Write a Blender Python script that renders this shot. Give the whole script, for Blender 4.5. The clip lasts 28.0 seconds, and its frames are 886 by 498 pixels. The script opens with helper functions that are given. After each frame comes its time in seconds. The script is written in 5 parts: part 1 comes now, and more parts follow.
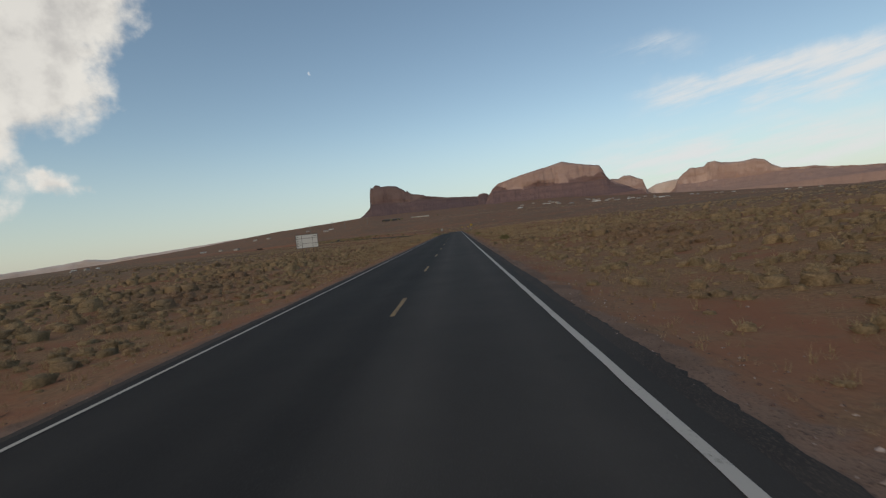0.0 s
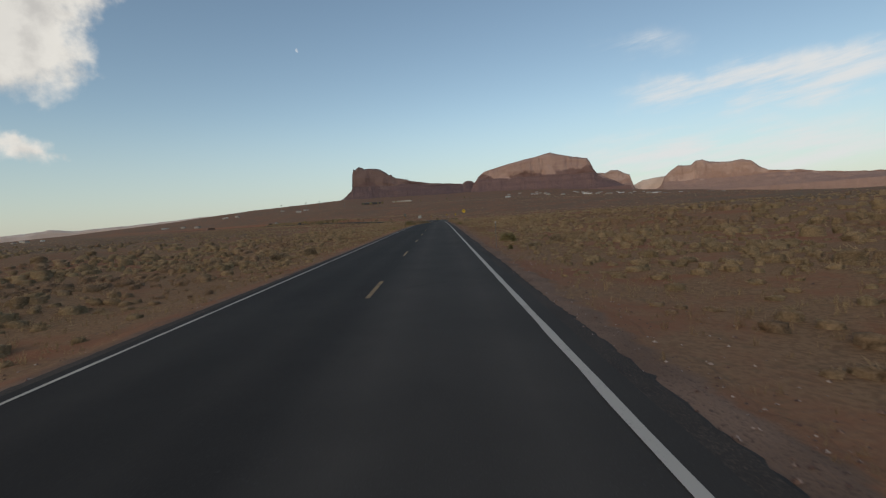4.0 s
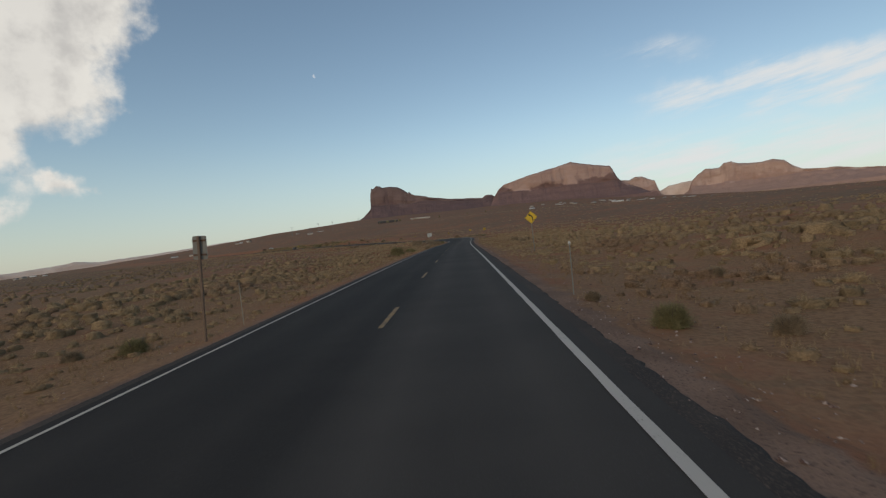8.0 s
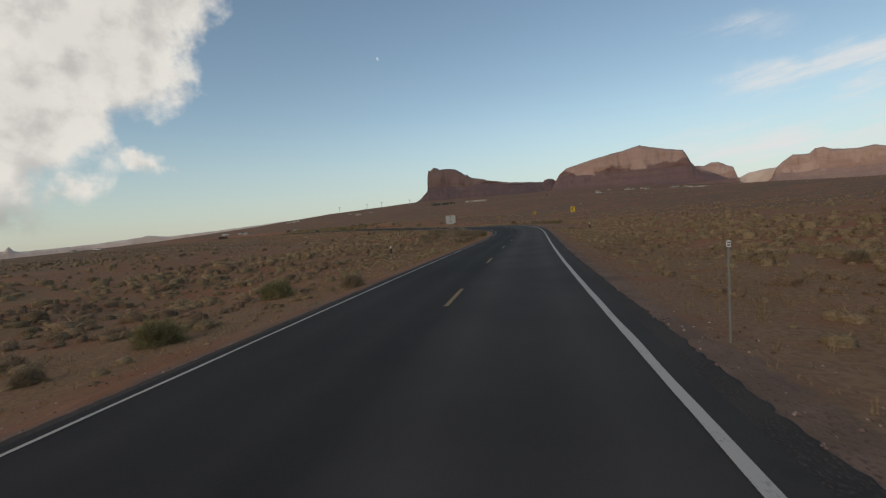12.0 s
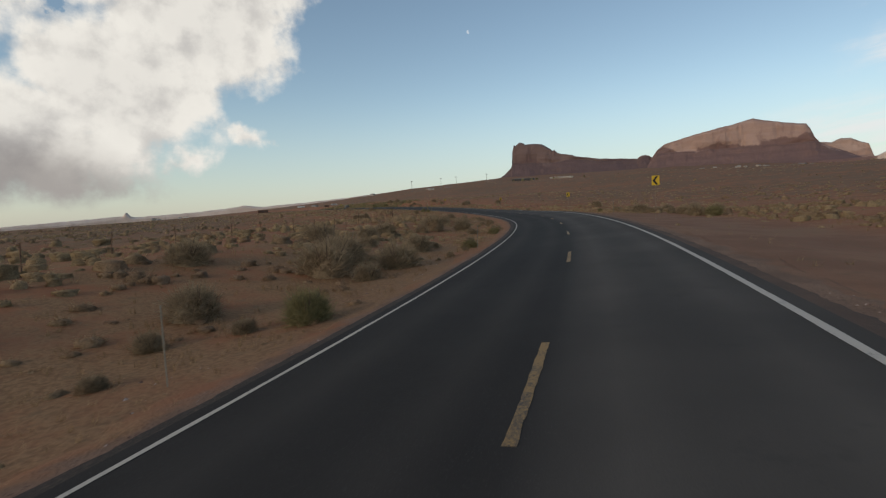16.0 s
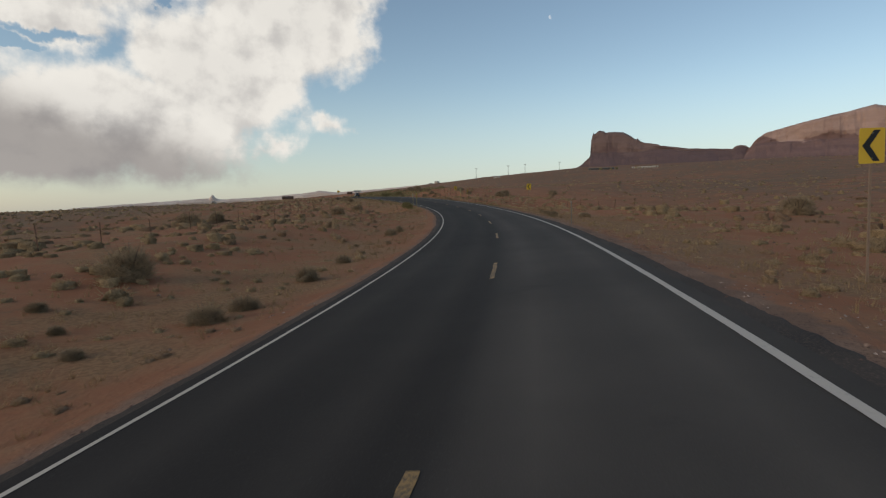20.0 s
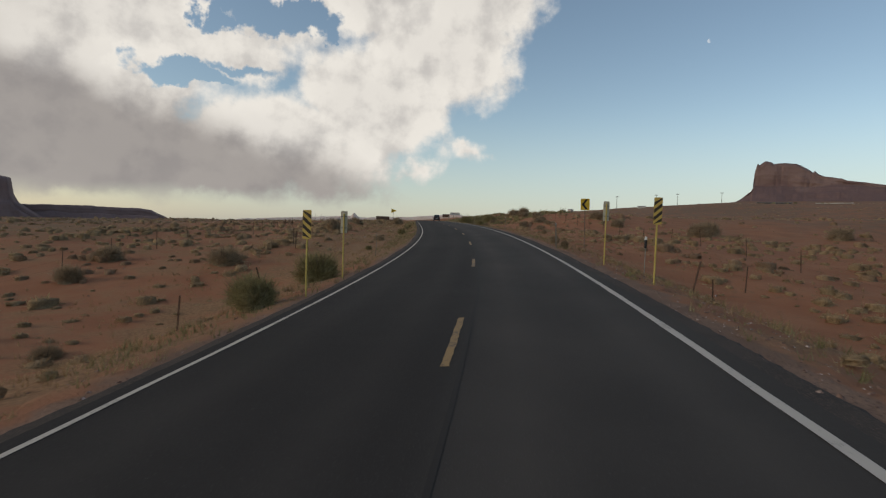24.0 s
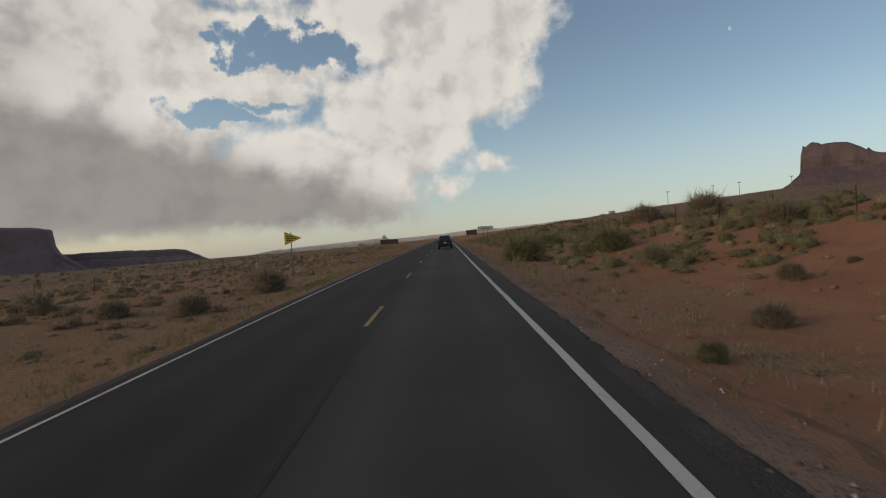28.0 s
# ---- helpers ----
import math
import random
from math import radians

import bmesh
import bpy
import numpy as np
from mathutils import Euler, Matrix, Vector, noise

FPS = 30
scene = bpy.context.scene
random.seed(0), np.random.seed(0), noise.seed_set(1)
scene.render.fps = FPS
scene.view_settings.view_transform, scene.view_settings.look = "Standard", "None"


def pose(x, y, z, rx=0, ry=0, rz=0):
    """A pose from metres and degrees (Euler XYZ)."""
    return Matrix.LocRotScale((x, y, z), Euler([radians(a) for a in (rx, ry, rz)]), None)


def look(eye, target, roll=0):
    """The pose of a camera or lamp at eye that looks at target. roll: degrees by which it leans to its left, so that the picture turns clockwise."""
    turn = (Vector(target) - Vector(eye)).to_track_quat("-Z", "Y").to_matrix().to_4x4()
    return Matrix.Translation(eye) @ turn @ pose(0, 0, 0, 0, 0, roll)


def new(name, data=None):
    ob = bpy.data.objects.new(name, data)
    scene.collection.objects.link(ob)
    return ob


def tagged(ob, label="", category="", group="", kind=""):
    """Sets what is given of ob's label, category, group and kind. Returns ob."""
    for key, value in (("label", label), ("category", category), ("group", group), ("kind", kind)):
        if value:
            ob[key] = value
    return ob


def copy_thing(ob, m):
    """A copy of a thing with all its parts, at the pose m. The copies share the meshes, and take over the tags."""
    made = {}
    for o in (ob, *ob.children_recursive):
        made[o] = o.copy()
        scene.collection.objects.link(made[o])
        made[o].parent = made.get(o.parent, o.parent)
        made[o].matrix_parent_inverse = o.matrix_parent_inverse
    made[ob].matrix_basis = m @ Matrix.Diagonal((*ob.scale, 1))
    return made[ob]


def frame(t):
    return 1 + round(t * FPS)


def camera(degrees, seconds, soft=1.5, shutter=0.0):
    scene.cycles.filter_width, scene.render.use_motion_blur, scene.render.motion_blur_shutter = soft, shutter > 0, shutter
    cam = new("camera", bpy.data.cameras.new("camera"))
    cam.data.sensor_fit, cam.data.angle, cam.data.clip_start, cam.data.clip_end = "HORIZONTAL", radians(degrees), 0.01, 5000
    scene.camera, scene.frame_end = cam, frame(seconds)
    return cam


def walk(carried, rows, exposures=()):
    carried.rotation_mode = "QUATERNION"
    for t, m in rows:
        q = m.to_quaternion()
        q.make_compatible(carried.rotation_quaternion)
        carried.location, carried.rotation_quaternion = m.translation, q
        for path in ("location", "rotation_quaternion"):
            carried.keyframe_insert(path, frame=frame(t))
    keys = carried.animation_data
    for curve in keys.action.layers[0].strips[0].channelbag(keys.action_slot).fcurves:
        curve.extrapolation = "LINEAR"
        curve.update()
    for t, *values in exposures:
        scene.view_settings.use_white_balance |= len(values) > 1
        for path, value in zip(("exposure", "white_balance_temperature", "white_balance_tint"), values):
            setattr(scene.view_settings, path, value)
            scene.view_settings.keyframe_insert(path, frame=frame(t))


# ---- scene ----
cam = camera(82.1, 28.0, soft=1.25, shutter=0.05)
PATH = [
    (0.0, (1.68, 0.08, 1.86), (1.375, 10.068, 1.629), -6.10),
    (0.5, (1.55, 10.62, 2.04), (0.727, 20.578, 1.779), -6.52),
    (1.0, (1.46, 21.15, 2.22), (0.105, 31.056, 2.014), -7.22),
    (1.5, (1.44, 31.68, 2.37), (0.244, 41.600, 2.108), -7.22),
    (2.0, (1.48, 42.20, 2.53), (0.713, 52.167, 2.239), -5.64),
    (2.5, (1.55, 52.73, 2.70), (0.832, 62.699, 2.292), -5.08),
    (3.0, (1.64, 63.28, 2.88), (1.160, 73.258, 2.401), -4.46),
    (3.5, (1.74, 73.85, 3.05), (1.550, 83.833, 2.548), -3.87),
    (4.0, (1.83, 84.44, 3.23), (1.856, 94.426, 2.712), -3.44),
    (4.5, (1.90, 95.06, 3.41), (1.933, 105.049, 2.875), -3.28),
    (5.0, (1.94, 105.72, 3.59), (1.634, 115.703, 3.019), -3.50),
    (5.5, (1.93, 116.43, 3.77), (1.718, 126.423, 3.624), -4.22),
    (6.0, (1.90, 127.16, 3.96), (1.153, 137.122, 3.443), -5.18),
    (6.5, (1.86, 137.93, 4.13), (0.287, 147.792, 3.705), -4.99),
    (7.0, (1.83, 148.72, 4.31), (0.937, 158.660, 3.663), -5.06),
    (7.5, (1.87, 159.56, 4.49), (1.244, 169.524, 3.926), -5.82),
    (8.0, (1.92, 170.40, 4.65), (1.547, 180.389, 4.478), -5.84),
    (8.5, (1.96, 181.19, 4.80), (1.509, 191.180, 4.614), -6.10),
    (9.0, (1.97, 191.89, 4.93), (0.878, 201.826, 4.632), -5.58),
    (9.5, (1.93, 202.44, 5.04), (-0.562, 212.124, 4.874), -6.93),
    (10.0, (1.89, 212.89, 5.15), (-1.637, 222.240, 4.886), -8.04),
    (10.5, (1.93, 223.28, 5.21), (0.311, 233.135, 4.771), -6.60),
    (11.0, (1.99, 233.62, 5.27), (1.022, 243.565, 4.870), -5.22),
    (11.5, (1.99, 243.92, 5.34), (0.367, 253.778, 4.974), -5.17),
    (12.0, (2.01, 254.18, 5.40), (0.505, 264.058, 5.008), -4.20),
    (12.5, (2.10, 264.42, 5.48), (-0.156, 274.147, 4.985), -5.36),
    (13.0, (2.25, 274.62, 5.56), (-0.198, 284.297, 5.002), -5.67),
    (13.5, (2.45, 284.78, 5.64), (0.147, 294.490, 5.051), -5.27),
    (14.0, (2.68, 294.90, 5.72), (0.621, 304.664, 5.115), -4.29),
    (14.5, (2.86, 304.97, 5.82), (0.980, 314.767, 5.186), -2.87),
    (15.0, (2.94, 314.98, 5.92), (0.933, 324.756, 5.242), -1.15),
    (15.5, (2.82, 324.94, 6.01), (0.705, 334.662, 5.023), -1.96),
    (16.0, (2.56, 334.79, 6.13), (-0.549, 344.260, 5.373), -2.66),
    (16.5, (2.26, 344.49, 6.23), (-0.526, 354.062, 5.459), -2.99),
    (17.0, (1.83, 354.09, 6.36), (-1.554, 363.458, 5.504), -3.14),
    (17.5, (1.22, 363.62, 6.48), (-2.757, 372.765, 5.709), -2.51),
    (18.0, (0.29, 373.08, 6.59), (-2.782, 382.549, 5.669), -1.34),
    (18.5, (-1.05, 382.43, 6.68), (-5.266, 391.463, 5.899), -1.67),
    (19.0, (-2.75, 391.73, 6.74), (-7.662, 400.417, 6.135), -1.86),
    (19.5, (-4.75, 401.03, 6.80), (-9.587, 409.752, 6.006), -2.16),
    (20.0, (-7.09, 410.31, 6.85), (-11.507, 419.237, 5.923), -1.22),
    (20.5, (-9.77, 419.53, 6.88), (-14.132, 428.504, 6.206), 0.48),
    (21.0, (-12.82, 428.71, 6.96), (-18.219, 437.102, 6.327), -0.32),
    (21.5, (-16.22, 437.89, 7.07), (-22.027, 446.004, 6.356), -0.76),
    (22.0, (-20.08, 447.02, 7.20), (-25.966, 455.070, 6.473), -0.02),
    (22.5, (-24.38, 456.04, 7.37), (-30.223, 464.132, 6.683), 1.28),
    (23.0, (-29.13, 464.91, 7.58), (-34.946, 473.019, 6.963), 2.48),
    (23.5, (-34.28, 473.58, 7.83), (-40.275, 481.566, 7.297), 2.94),
    (24.0, (-39.77, 482.04, 8.10), (-46.312, 489.597, 7.660), 2.01),
    (24.5, (-45.55, 490.29, 8.37), (-52.247, 497.693, 7.825), 1.56),
    (25.0, (-51.56, 498.33, 8.67), (-58.351, 505.674, 8.468), -0.00),
    (25.5, (-57.76, 506.22, 8.98), (-64.551, 513.557, 8.729), -1.07),
    (26.0, (-64.14, 513.96, 9.31), (-71.039, 521.203, 9.385), -0.28),
    (26.5, (-70.68, 521.60, 9.66), (-77.549, 528.864, 9.592), -2.09),
    (27.0, (-77.35, 529.09, 9.97), (-84.256, 536.317, 9.715), -3.84),
    (27.5, (-84.07, 536.46, 10.24), (-91.019, 543.650, 10.224), -3.89),
    (28.0, (-90.82, 543.75, 10.47), (-97.838, 550.875, 10.341), -2.94),
]

walk(cam, [(t, look(e, p, r)) for t, e, p, r in PATH], [(0.0, -0.04, 6500, 10), (12.0, -0.04, 6520, 10), (15.0, 0.08, 6560, 10), (18.0, 0.1, 6540, 10), (22.0, 0.08, 6580, 11), (25.0, 0.0, 6660, 11), (27.0, -0.13, 6680, 11), (28.0, -0.13, 6680, 11)])

# ---------------------------------------------------------------- light
SUN_AZ, SUN_EL = -150.0, 17.0
sun_data = bpy.data.lights.new("sun", "SUN")
sun_data.energy, sun_data.angle, sun_data.color = 0.9, radians(12), (1.0, 0.87, 0.72)
sun = new("sun", sun_data)
_a, _e = radians(SUN_AZ), radians(SUN_EL)
sun.matrix_world = look((math.sin(_a) * math.cos(_e) * 200, math.cos(_a) * math.cos(_e) * 200, math.sin(_e) * 200), (0, 0, 0))


class Nodes:
    """Short-hand for building node trees."""

    def __init__(self, tree):
        self.tree = tree
        tree.nodes.clear()

    def add(self, kind, **settings):
        node = self.tree.nodes.new(kind)
        for key, value in settings.items():
            if key == "op":
                node.operation = value
        return node

    def put(self, value, socket):
        if isinstance(value, bpy.types.NodeSocket):
            self.tree.links.new(value, socket)
        else:
            socket.default_value = value

    def math(self, op, a, b=0.0, c=0.0, clamp=False):
        node = self.add("ShaderNodeMath", op=op)
        node.use_clamp = clamp
        for value, socket in zip((a, b, c), node.inputs):
            self.put(value, socket)
        return node.outputs[0]

    def vec(self, op, a, b=(0, 0, 0), out="Vector"):
        node = self.add("ShaderNodeVectorMath", op=op)
        self.put(a, node.inputs[0])
        self.put(b, node.inputs[1])
        return node.outputs[out]

    def noise(self, vector, scale, detail=4.0, rough=0.55):
        node = self.add("ShaderNodeTexNoise")
        if vector is not None:
            self.put(vector, node.inputs["Vector"])
        self.put(scale, node.inputs["Scale"])
        self.put(detail, node.inputs["Detail"])
        self.put(rough, node.inputs["Roughness"])
        return node

    def ramp(self, value, lo, hi, a=0.0, b=1.0, smooth=True):
        node = self.add("ShaderNodeMapRange")
        node.interpolation_type = "SMOOTHSTEP" if smooth else "LINEAR"
        for v, socket in zip((value, lo, hi, a, b), node.inputs):
            self.put(v, socket)
        return node.outputs[0]

    def mix(self, factor, a, b):
        node = self.add("ShaderNodeMix")
        node.data_type = "RGBA"
        self.put(factor, node.inputs[0])
        self.put(a if isinstance(a, bpy.types.NodeSocket) else (*a, 1.0), node.inputs[6])
        self.put(b if isinstance(b, bpy.types.NodeSocket) else (*b, 1.0), node.inputs[7])
        return node.outputs[2]


def make_world():
    world = bpy.data.worlds.new("sky")
    scene.world = world
    world.use_nodes = True
    n = Nodes(world.node_tree)
    sky = n.add("ShaderNodeTexSky")
    sky.sky_type = "NISHITA"
    sky.sun_disc = False
    sky.sun_elevation, sky.sun_rotation = radians(SUN_EL + 12), radians(SUN_AZ)
    sky.air_density, sky.dust_density, sky.ozone_density = 1.0, 0.6, 2.0
    tc = n.add("ShaderNodeTexCoord")
    sep = n.add("ShaderNodeSeparateXYZ")
    n.put(tc.outputs["Generated"], sep.inputs[0])
    az = n.math("MULTIPLY", n.math("ARCTAN2", sep.outputs[0], sep.outputs[1]), 57.29578)
    el = n.math("MULTIPLY", n.math("ARCSINE", sep.outputs[2]), 57.29578)
    comb = n.add("ShaderNodeCombineXYZ")
    n.put(az, comb.inputs[0])
    n.put(el, comb.inputs[1])
    flat = comb.outputs[0]
    warp = n.noise(flat, 0.16, 5.0, 0.62)
    push = n.vec("MULTIPLY", n.vec("SUBTRACT", warp.outputs["Color"], (0.5, 0.5, 0.5)), (9.0, 5.0, 0.0))
    place = n.vec("ADD", flat, push)

    def blobs(rows, at):
        total = None
        for a, e, ra, re, w in rows:
            d = n.vec("MULTIPLY", n.vec("SUBTRACT", at, (a, e, 0)), (1 / ra, 1 / re, 0))
            v = n.math("MULTIPLY", n.math("SUBTRACT", 1.0, n.vec("LENGTH", d, out="Value")), w)
            total = v if total is None else n.math("SMOOTH_MAX", total, v, 0.12)
        return total

    # heaped cloud: azimuth, height, half width, half height, weight
    heap = blobs([
        (-42, 19, 10, 8, 1.0), (-49, 13, 10, 8, 1.0), (-40, 25, 11, 7, 1.0), (-58, 8, 13, 6, 0.9),
        (-75, 20, 24, 6, 1.0), (-84, 12, 24, 8, 1.0), (-105, 18, 26, 14, 1.0), (-70, 31, 30, 8, 1.0),
        (-100, 38, 45, 14, 0.8), (-150, 26, 30, 16, 0.8), (-64, 16, 8, 3, 0.8), (-50, 24, 12, 5, 1.0),
        (-38.4, 8.4, 2.0, 1.1, 0.33), (-44, 6, 3, 1.6, 0.4), (-74, 7, 16, 5, 1.0), (-92, 8, 20, 6, 1.0), (-76, 4.0, 30, 3.2, 0.6), (-56, 4.5, 10, 2.6, 0.4)], place)
    holes = blobs([(-60, 20.8, 7.0, 2.6, 1.0), (-65, 20.0, 4, 1.6, 0.8), (-69, 14.0, 6.5, 1.5, 0.75), (-64, 15.5, 5, 1.2, 0.5)], n.vec("ADD", flat, n.vec("MULTIPLY", push, (1.8, 1.8, 0))))
    fine = n.noise(flat, 0.17, 8.0, 0.55).outputs["Fac"]
    dens = n.math("ADD", heap, n.math("MULTIPLY", n.math("SUBTRACT", fine, 0.5), 1.05))
    dens = n.math("SUBTRACT", dens, n.math("MULTIPLY", n.math("MAXIMUM", holes, 0.0), 1.35))
    mask = n.ramp(dens, -0.04, 0.30)
    # relief: compare the density with that a little way toward the sun
    fine2 = n.noise(n.vec("ADD", flat, (-1.6, 1.5, 0)), 0.17, 8.0, 0.55).outputs["Fac"]
    relief = n.ramp(n.math("SUBTRACT", fine, fine2), -0.22, 0.08)
    thick = n.ramp(dens, 0.15, 0.85)
    belly = n.ramp(n.math("ADD", n.math("ADD", el, n.math("MULTIPLY", az, 0.27)), n.math("MULTIPLY", n.math("SUBTRACT", fine, 0.5), 6.0)), -10.6, -5.4)
    belly = n.math("MINIMUM", belly, n.ramp(n.math("ADD", az, n.math("MULTIPLY", n.math("SUBTRACT", fine, 0.5), 26.0)), -96.0, -70.0, 0.3, 1.0))
    lump = n.math("ADD", n.math("MULTIPLY", relief, 0.8), n.math("MULTIPLY", n.math("SUBTRACT", 1.0, thick), 0.25), clamp=True)
    white = n.mix(lump, (0.50, 0.486, 0.468), (0.79, 0.765, 0.71))
    grey = n.mix(n.math("MULTIPLY", lump, 0.7), (0.285, 0.268, 0.262), (0.385, 0.36, 0.338))
    cloud = n.mix(belly, grey, white)
    # thin veil streaks
    shear = n.add("ShaderNodeCombineXYZ")
    n.put(n.math("MULTIPLY", az, 0.07), shear.inputs[0])
    n.put(n.math("MULTIPLY", n.math("SUBTRACT", el, n.math("MULTIPLY", az, 0.12)), 0.42), shear.inputs[1])
    streak = n.noise(shear.outputs[0], 1.3, 6.0, 0.6).outputs["Fac"]
    veil_at = blobs([(33, 11.3, 15, 3.4, 1.5), (30, 5.0, 26, 4.0, 0.95), (22, 16.5, 6, 2, 0.5), (70, 18, 30, 10, 0.9), (140, 25, 40, 14, 0.8)], place)
    veil = n.math("MULTIPLY", n.ramp(veil_at, 0.0, 0.75), n.ramp(streak, 0.36, 0.66), clamp=True)
    # pale air near the ground line, yellow on the sun's side
    air = n.ramp(el, 0.0, 13.0, 1.0, 0.0)
    base = n.vec("MULTIPLY", sky.outputs[0], (0.140, 0.131, 0.112))
    glow = n.ramp(az, -95.0, -52.0, 1.0, 0.0)
    pale = n.mix(glow, (0.41, 0.47, 0.515), (0.56, 0.49, 0.38))
    base = n.mix(n.math("MULTIPLY", air, n.ramp(az, -48.0, -14.0, 0.48, 0.6)), base, pale)
    low = n.math("MULTIPLY", n.ramp(n.math("ADD", el, n.math("MULTIPLY", n.math("SUBTRACT", fine, 0.5), 3.0)), 0.6, 3.4), mask)
    base = n.mix(n.math("MULTIPLY", veil, 0.9), base, (0.76, 0.765, 0.76))
    final = n.mix(low, base, cloud)
    # the day moon
    moon = n.vec("LENGTH", n.vec("SUBTRACT", flat, (-14.3, 18.6, 0)), out="Value")
    half = n.ramp(n.math("ADD", az, n.math("MULTIPLY", el, 0.3)), -8.8, -8.6)
    final = n.mix(n.math("MULTIPLY", n.math("MULTIPLY", n.ramp(moon, 0.16, 0.23, 1.0, 0.0), n.math("SUBTRACT", 1.0, half)), 0.55), final, (0.72, 0.74, 0.76))
    back = n.add("ShaderNodeBackground")
    n.put(final, back.inputs[0])
    n.put(1.0, back.inputs[1])
    out = n.add("ShaderNodeOutputWorld")
    n.put(back.outputs[0], out.inputs[0])


make_world()

# ---------------------------------------------------------------- materials


def material(name, build, rough=0.85, metal=0.0, bump=0.0, spec=0.3, thin=0.0):
    """build(n, object coordinates) gives the colour and the height; thin is the share of light that a leaf lets through."""
    mat = bpy.data.materials.new(name)
    mat.use_nodes = True
    n = Nodes(mat.node_tree)
    tc = n.add("ShaderNodeTexCoord")
    colour, height = build(n, tc.outputs["Object"])
    shader = n.add("ShaderNodeBsdfPrincipled")
    n.put(colour if isinstance(colour, bpy.types.NodeSocket) else (*colour, 1.0), shader.inputs["Base Color"])
    n.put(rough, shader.inputs["Roughness"])
    n.put(metal, shader.inputs["Metallic"])
    n.put(spec, shader.inputs["Specular IOR Level"])
    if height is not None and bump:
        node = n.add("ShaderNodeBump")
        n.put(bump, node.inputs["Distance"])
        n.put(1.0, node.inputs["Strength"])
        n.put(height, node.inputs["Height"])
        n.put(node.outputs[0], shader.inputs["Normal"])
    surface = shader.outputs[0]
    if thin:
        through_leaf = n.add("ShaderNodeBsdfTranslucent")
        n.put(colour, through_leaf.inputs["Color"])
        both = n.add("ShaderNodeMixShader")
        n.put(thin, both.inputs[0])
        n.put(surface, both.inputs[1])
        n.put(through_leaf.outputs[0], both.inputs[2])
        surface = both.outputs[0]
    out = n.add("ShaderNodeOutputMaterial")
    n.put(surface, out.inputs[0])
    return mat


def mottled(a, b, scale=3.0, fine=40.0, c=None):
    def build(n, at):
        big = n.noise(at, scale, 5.0).outputs["Fac"]
        small = n.noise(at, fine, 3.0).outputs["Fac"]
        col = n.mix(n.ramp(big, 0.35, 0.65), a, b)
        if c is not None:
            col = n.mix(n.ramp(small, 0.52, 0.7), col, c)
        dark = n.math("ADD", 0.78, n.math("MULTIPLY", small, 0.44))
        return n.vec("MULTIPLY", col, dark_vec(n, dark)), small
    return build


def dusty(*tones):
    """Broken asphalt, with soil swept over it where the mesh says so."""
    def build(n, at):
        col, height = mottled(*tones)(n, at)
        dust = n.add("ShaderNodeAttribute")
        dust.attribute_name = "dust"
        patchy = n.math("MULTIPLY", dust.outputs["Fac"], n.ramp(n.noise(at, 0.9, 5.0, 0.65).outputs["Fac"], 0.3, 0.65, 0.45, 1.0))
        return n.mix(patchy, col, (0.135, 0.086, 0.062)), height
    return build


def dark_vec(n, value):
    comb = n.add("ShaderNodeCombineXYZ")
    for socket in comb.inputs:
        n.put(value, socket)
    return comb.outputs[0]


def soil_colour(n, at):
    big = n.noise(at, 0.035, 5.0, 0.6).outputs["Fac"]
    mid = n.noise(at, 0.35, 5.0, 0.6).outputs["Fac"]
    small = n.noise(at, 9.0, 4.0, 0.6).outputs["Fac"]
    red = n.mix(n.ramp(mid, 0.3, 0.7), (0.285, 0.120, 0.062), (0.35, 0.161, 0.086))
    straw = n.mix(n.ramp(small, 0.35, 0.65), (0.20, 0.11, 0.057), (0.32, 0.185, 0.097))
    cover = n.math("ADD", n.math("MULTIPLY", mid, 0.6), n.math("MULTIPLY", big, 0.5))
    grass = n.add("ShaderNodeAttribute")
    grass.attribute_name = "grass"
    col = n.mix(n.ramp(n.math("ADD", cover, n.math("MULTIPLY", n.math("SUBTRACT", grass.outputs["Fac"], 0.5), 0.32)), 0.46, 0.62), red, straw)
    col = n.mix(n.math("MULTIPLY", n.ramp(small, 0.55, 0.75), 0.4), col, (0.15, 0.09, 0.05))
    brush = n.add("ShaderNodeAttribute")
    brush.attribute_name = "brush"
    scrub = n.math("ADD", n.math("MULTIPLY", n.noise(at, 0.22, 6.0, 0.72).outputs["Fac"], 0.7), n.math("MULTIPLY", n.noise(at, 0.021, 4.0, 0.6).outputs["Fac"], 0.3))
    col = n.mix(n.math("MULTIPLY", n.ramp(scrub, 0.40, 0.54), n.math("MULTIPLY", brush.outputs["Fac"], 0.88)), col, (0.165, 0.118, 0.076))
    bare = n.add("ShaderNodeAttribute")
    bare.attribute_name = "bare"
    col = n.mix(n.math("MULTIPLY", bare.outputs["Fac"], 0.75), col, n.mix(n.ramp(mid, 0.35, 0.65), (0.195, 0.112, 0.074), (0.25, 0.147, 0.098)))
    speck = n.noise(at, 1.7, 6.0, 0.72).outputs["Fac"]
    col = n.mix(n.math("MULTIPLY", n.ramp(speck, 0.53, 0.66), 0.4), col, (0.17, 0.12, 0.07))
    return col, n.math("ADD", mid, n.math("MULTIPLY", small, 0.4))


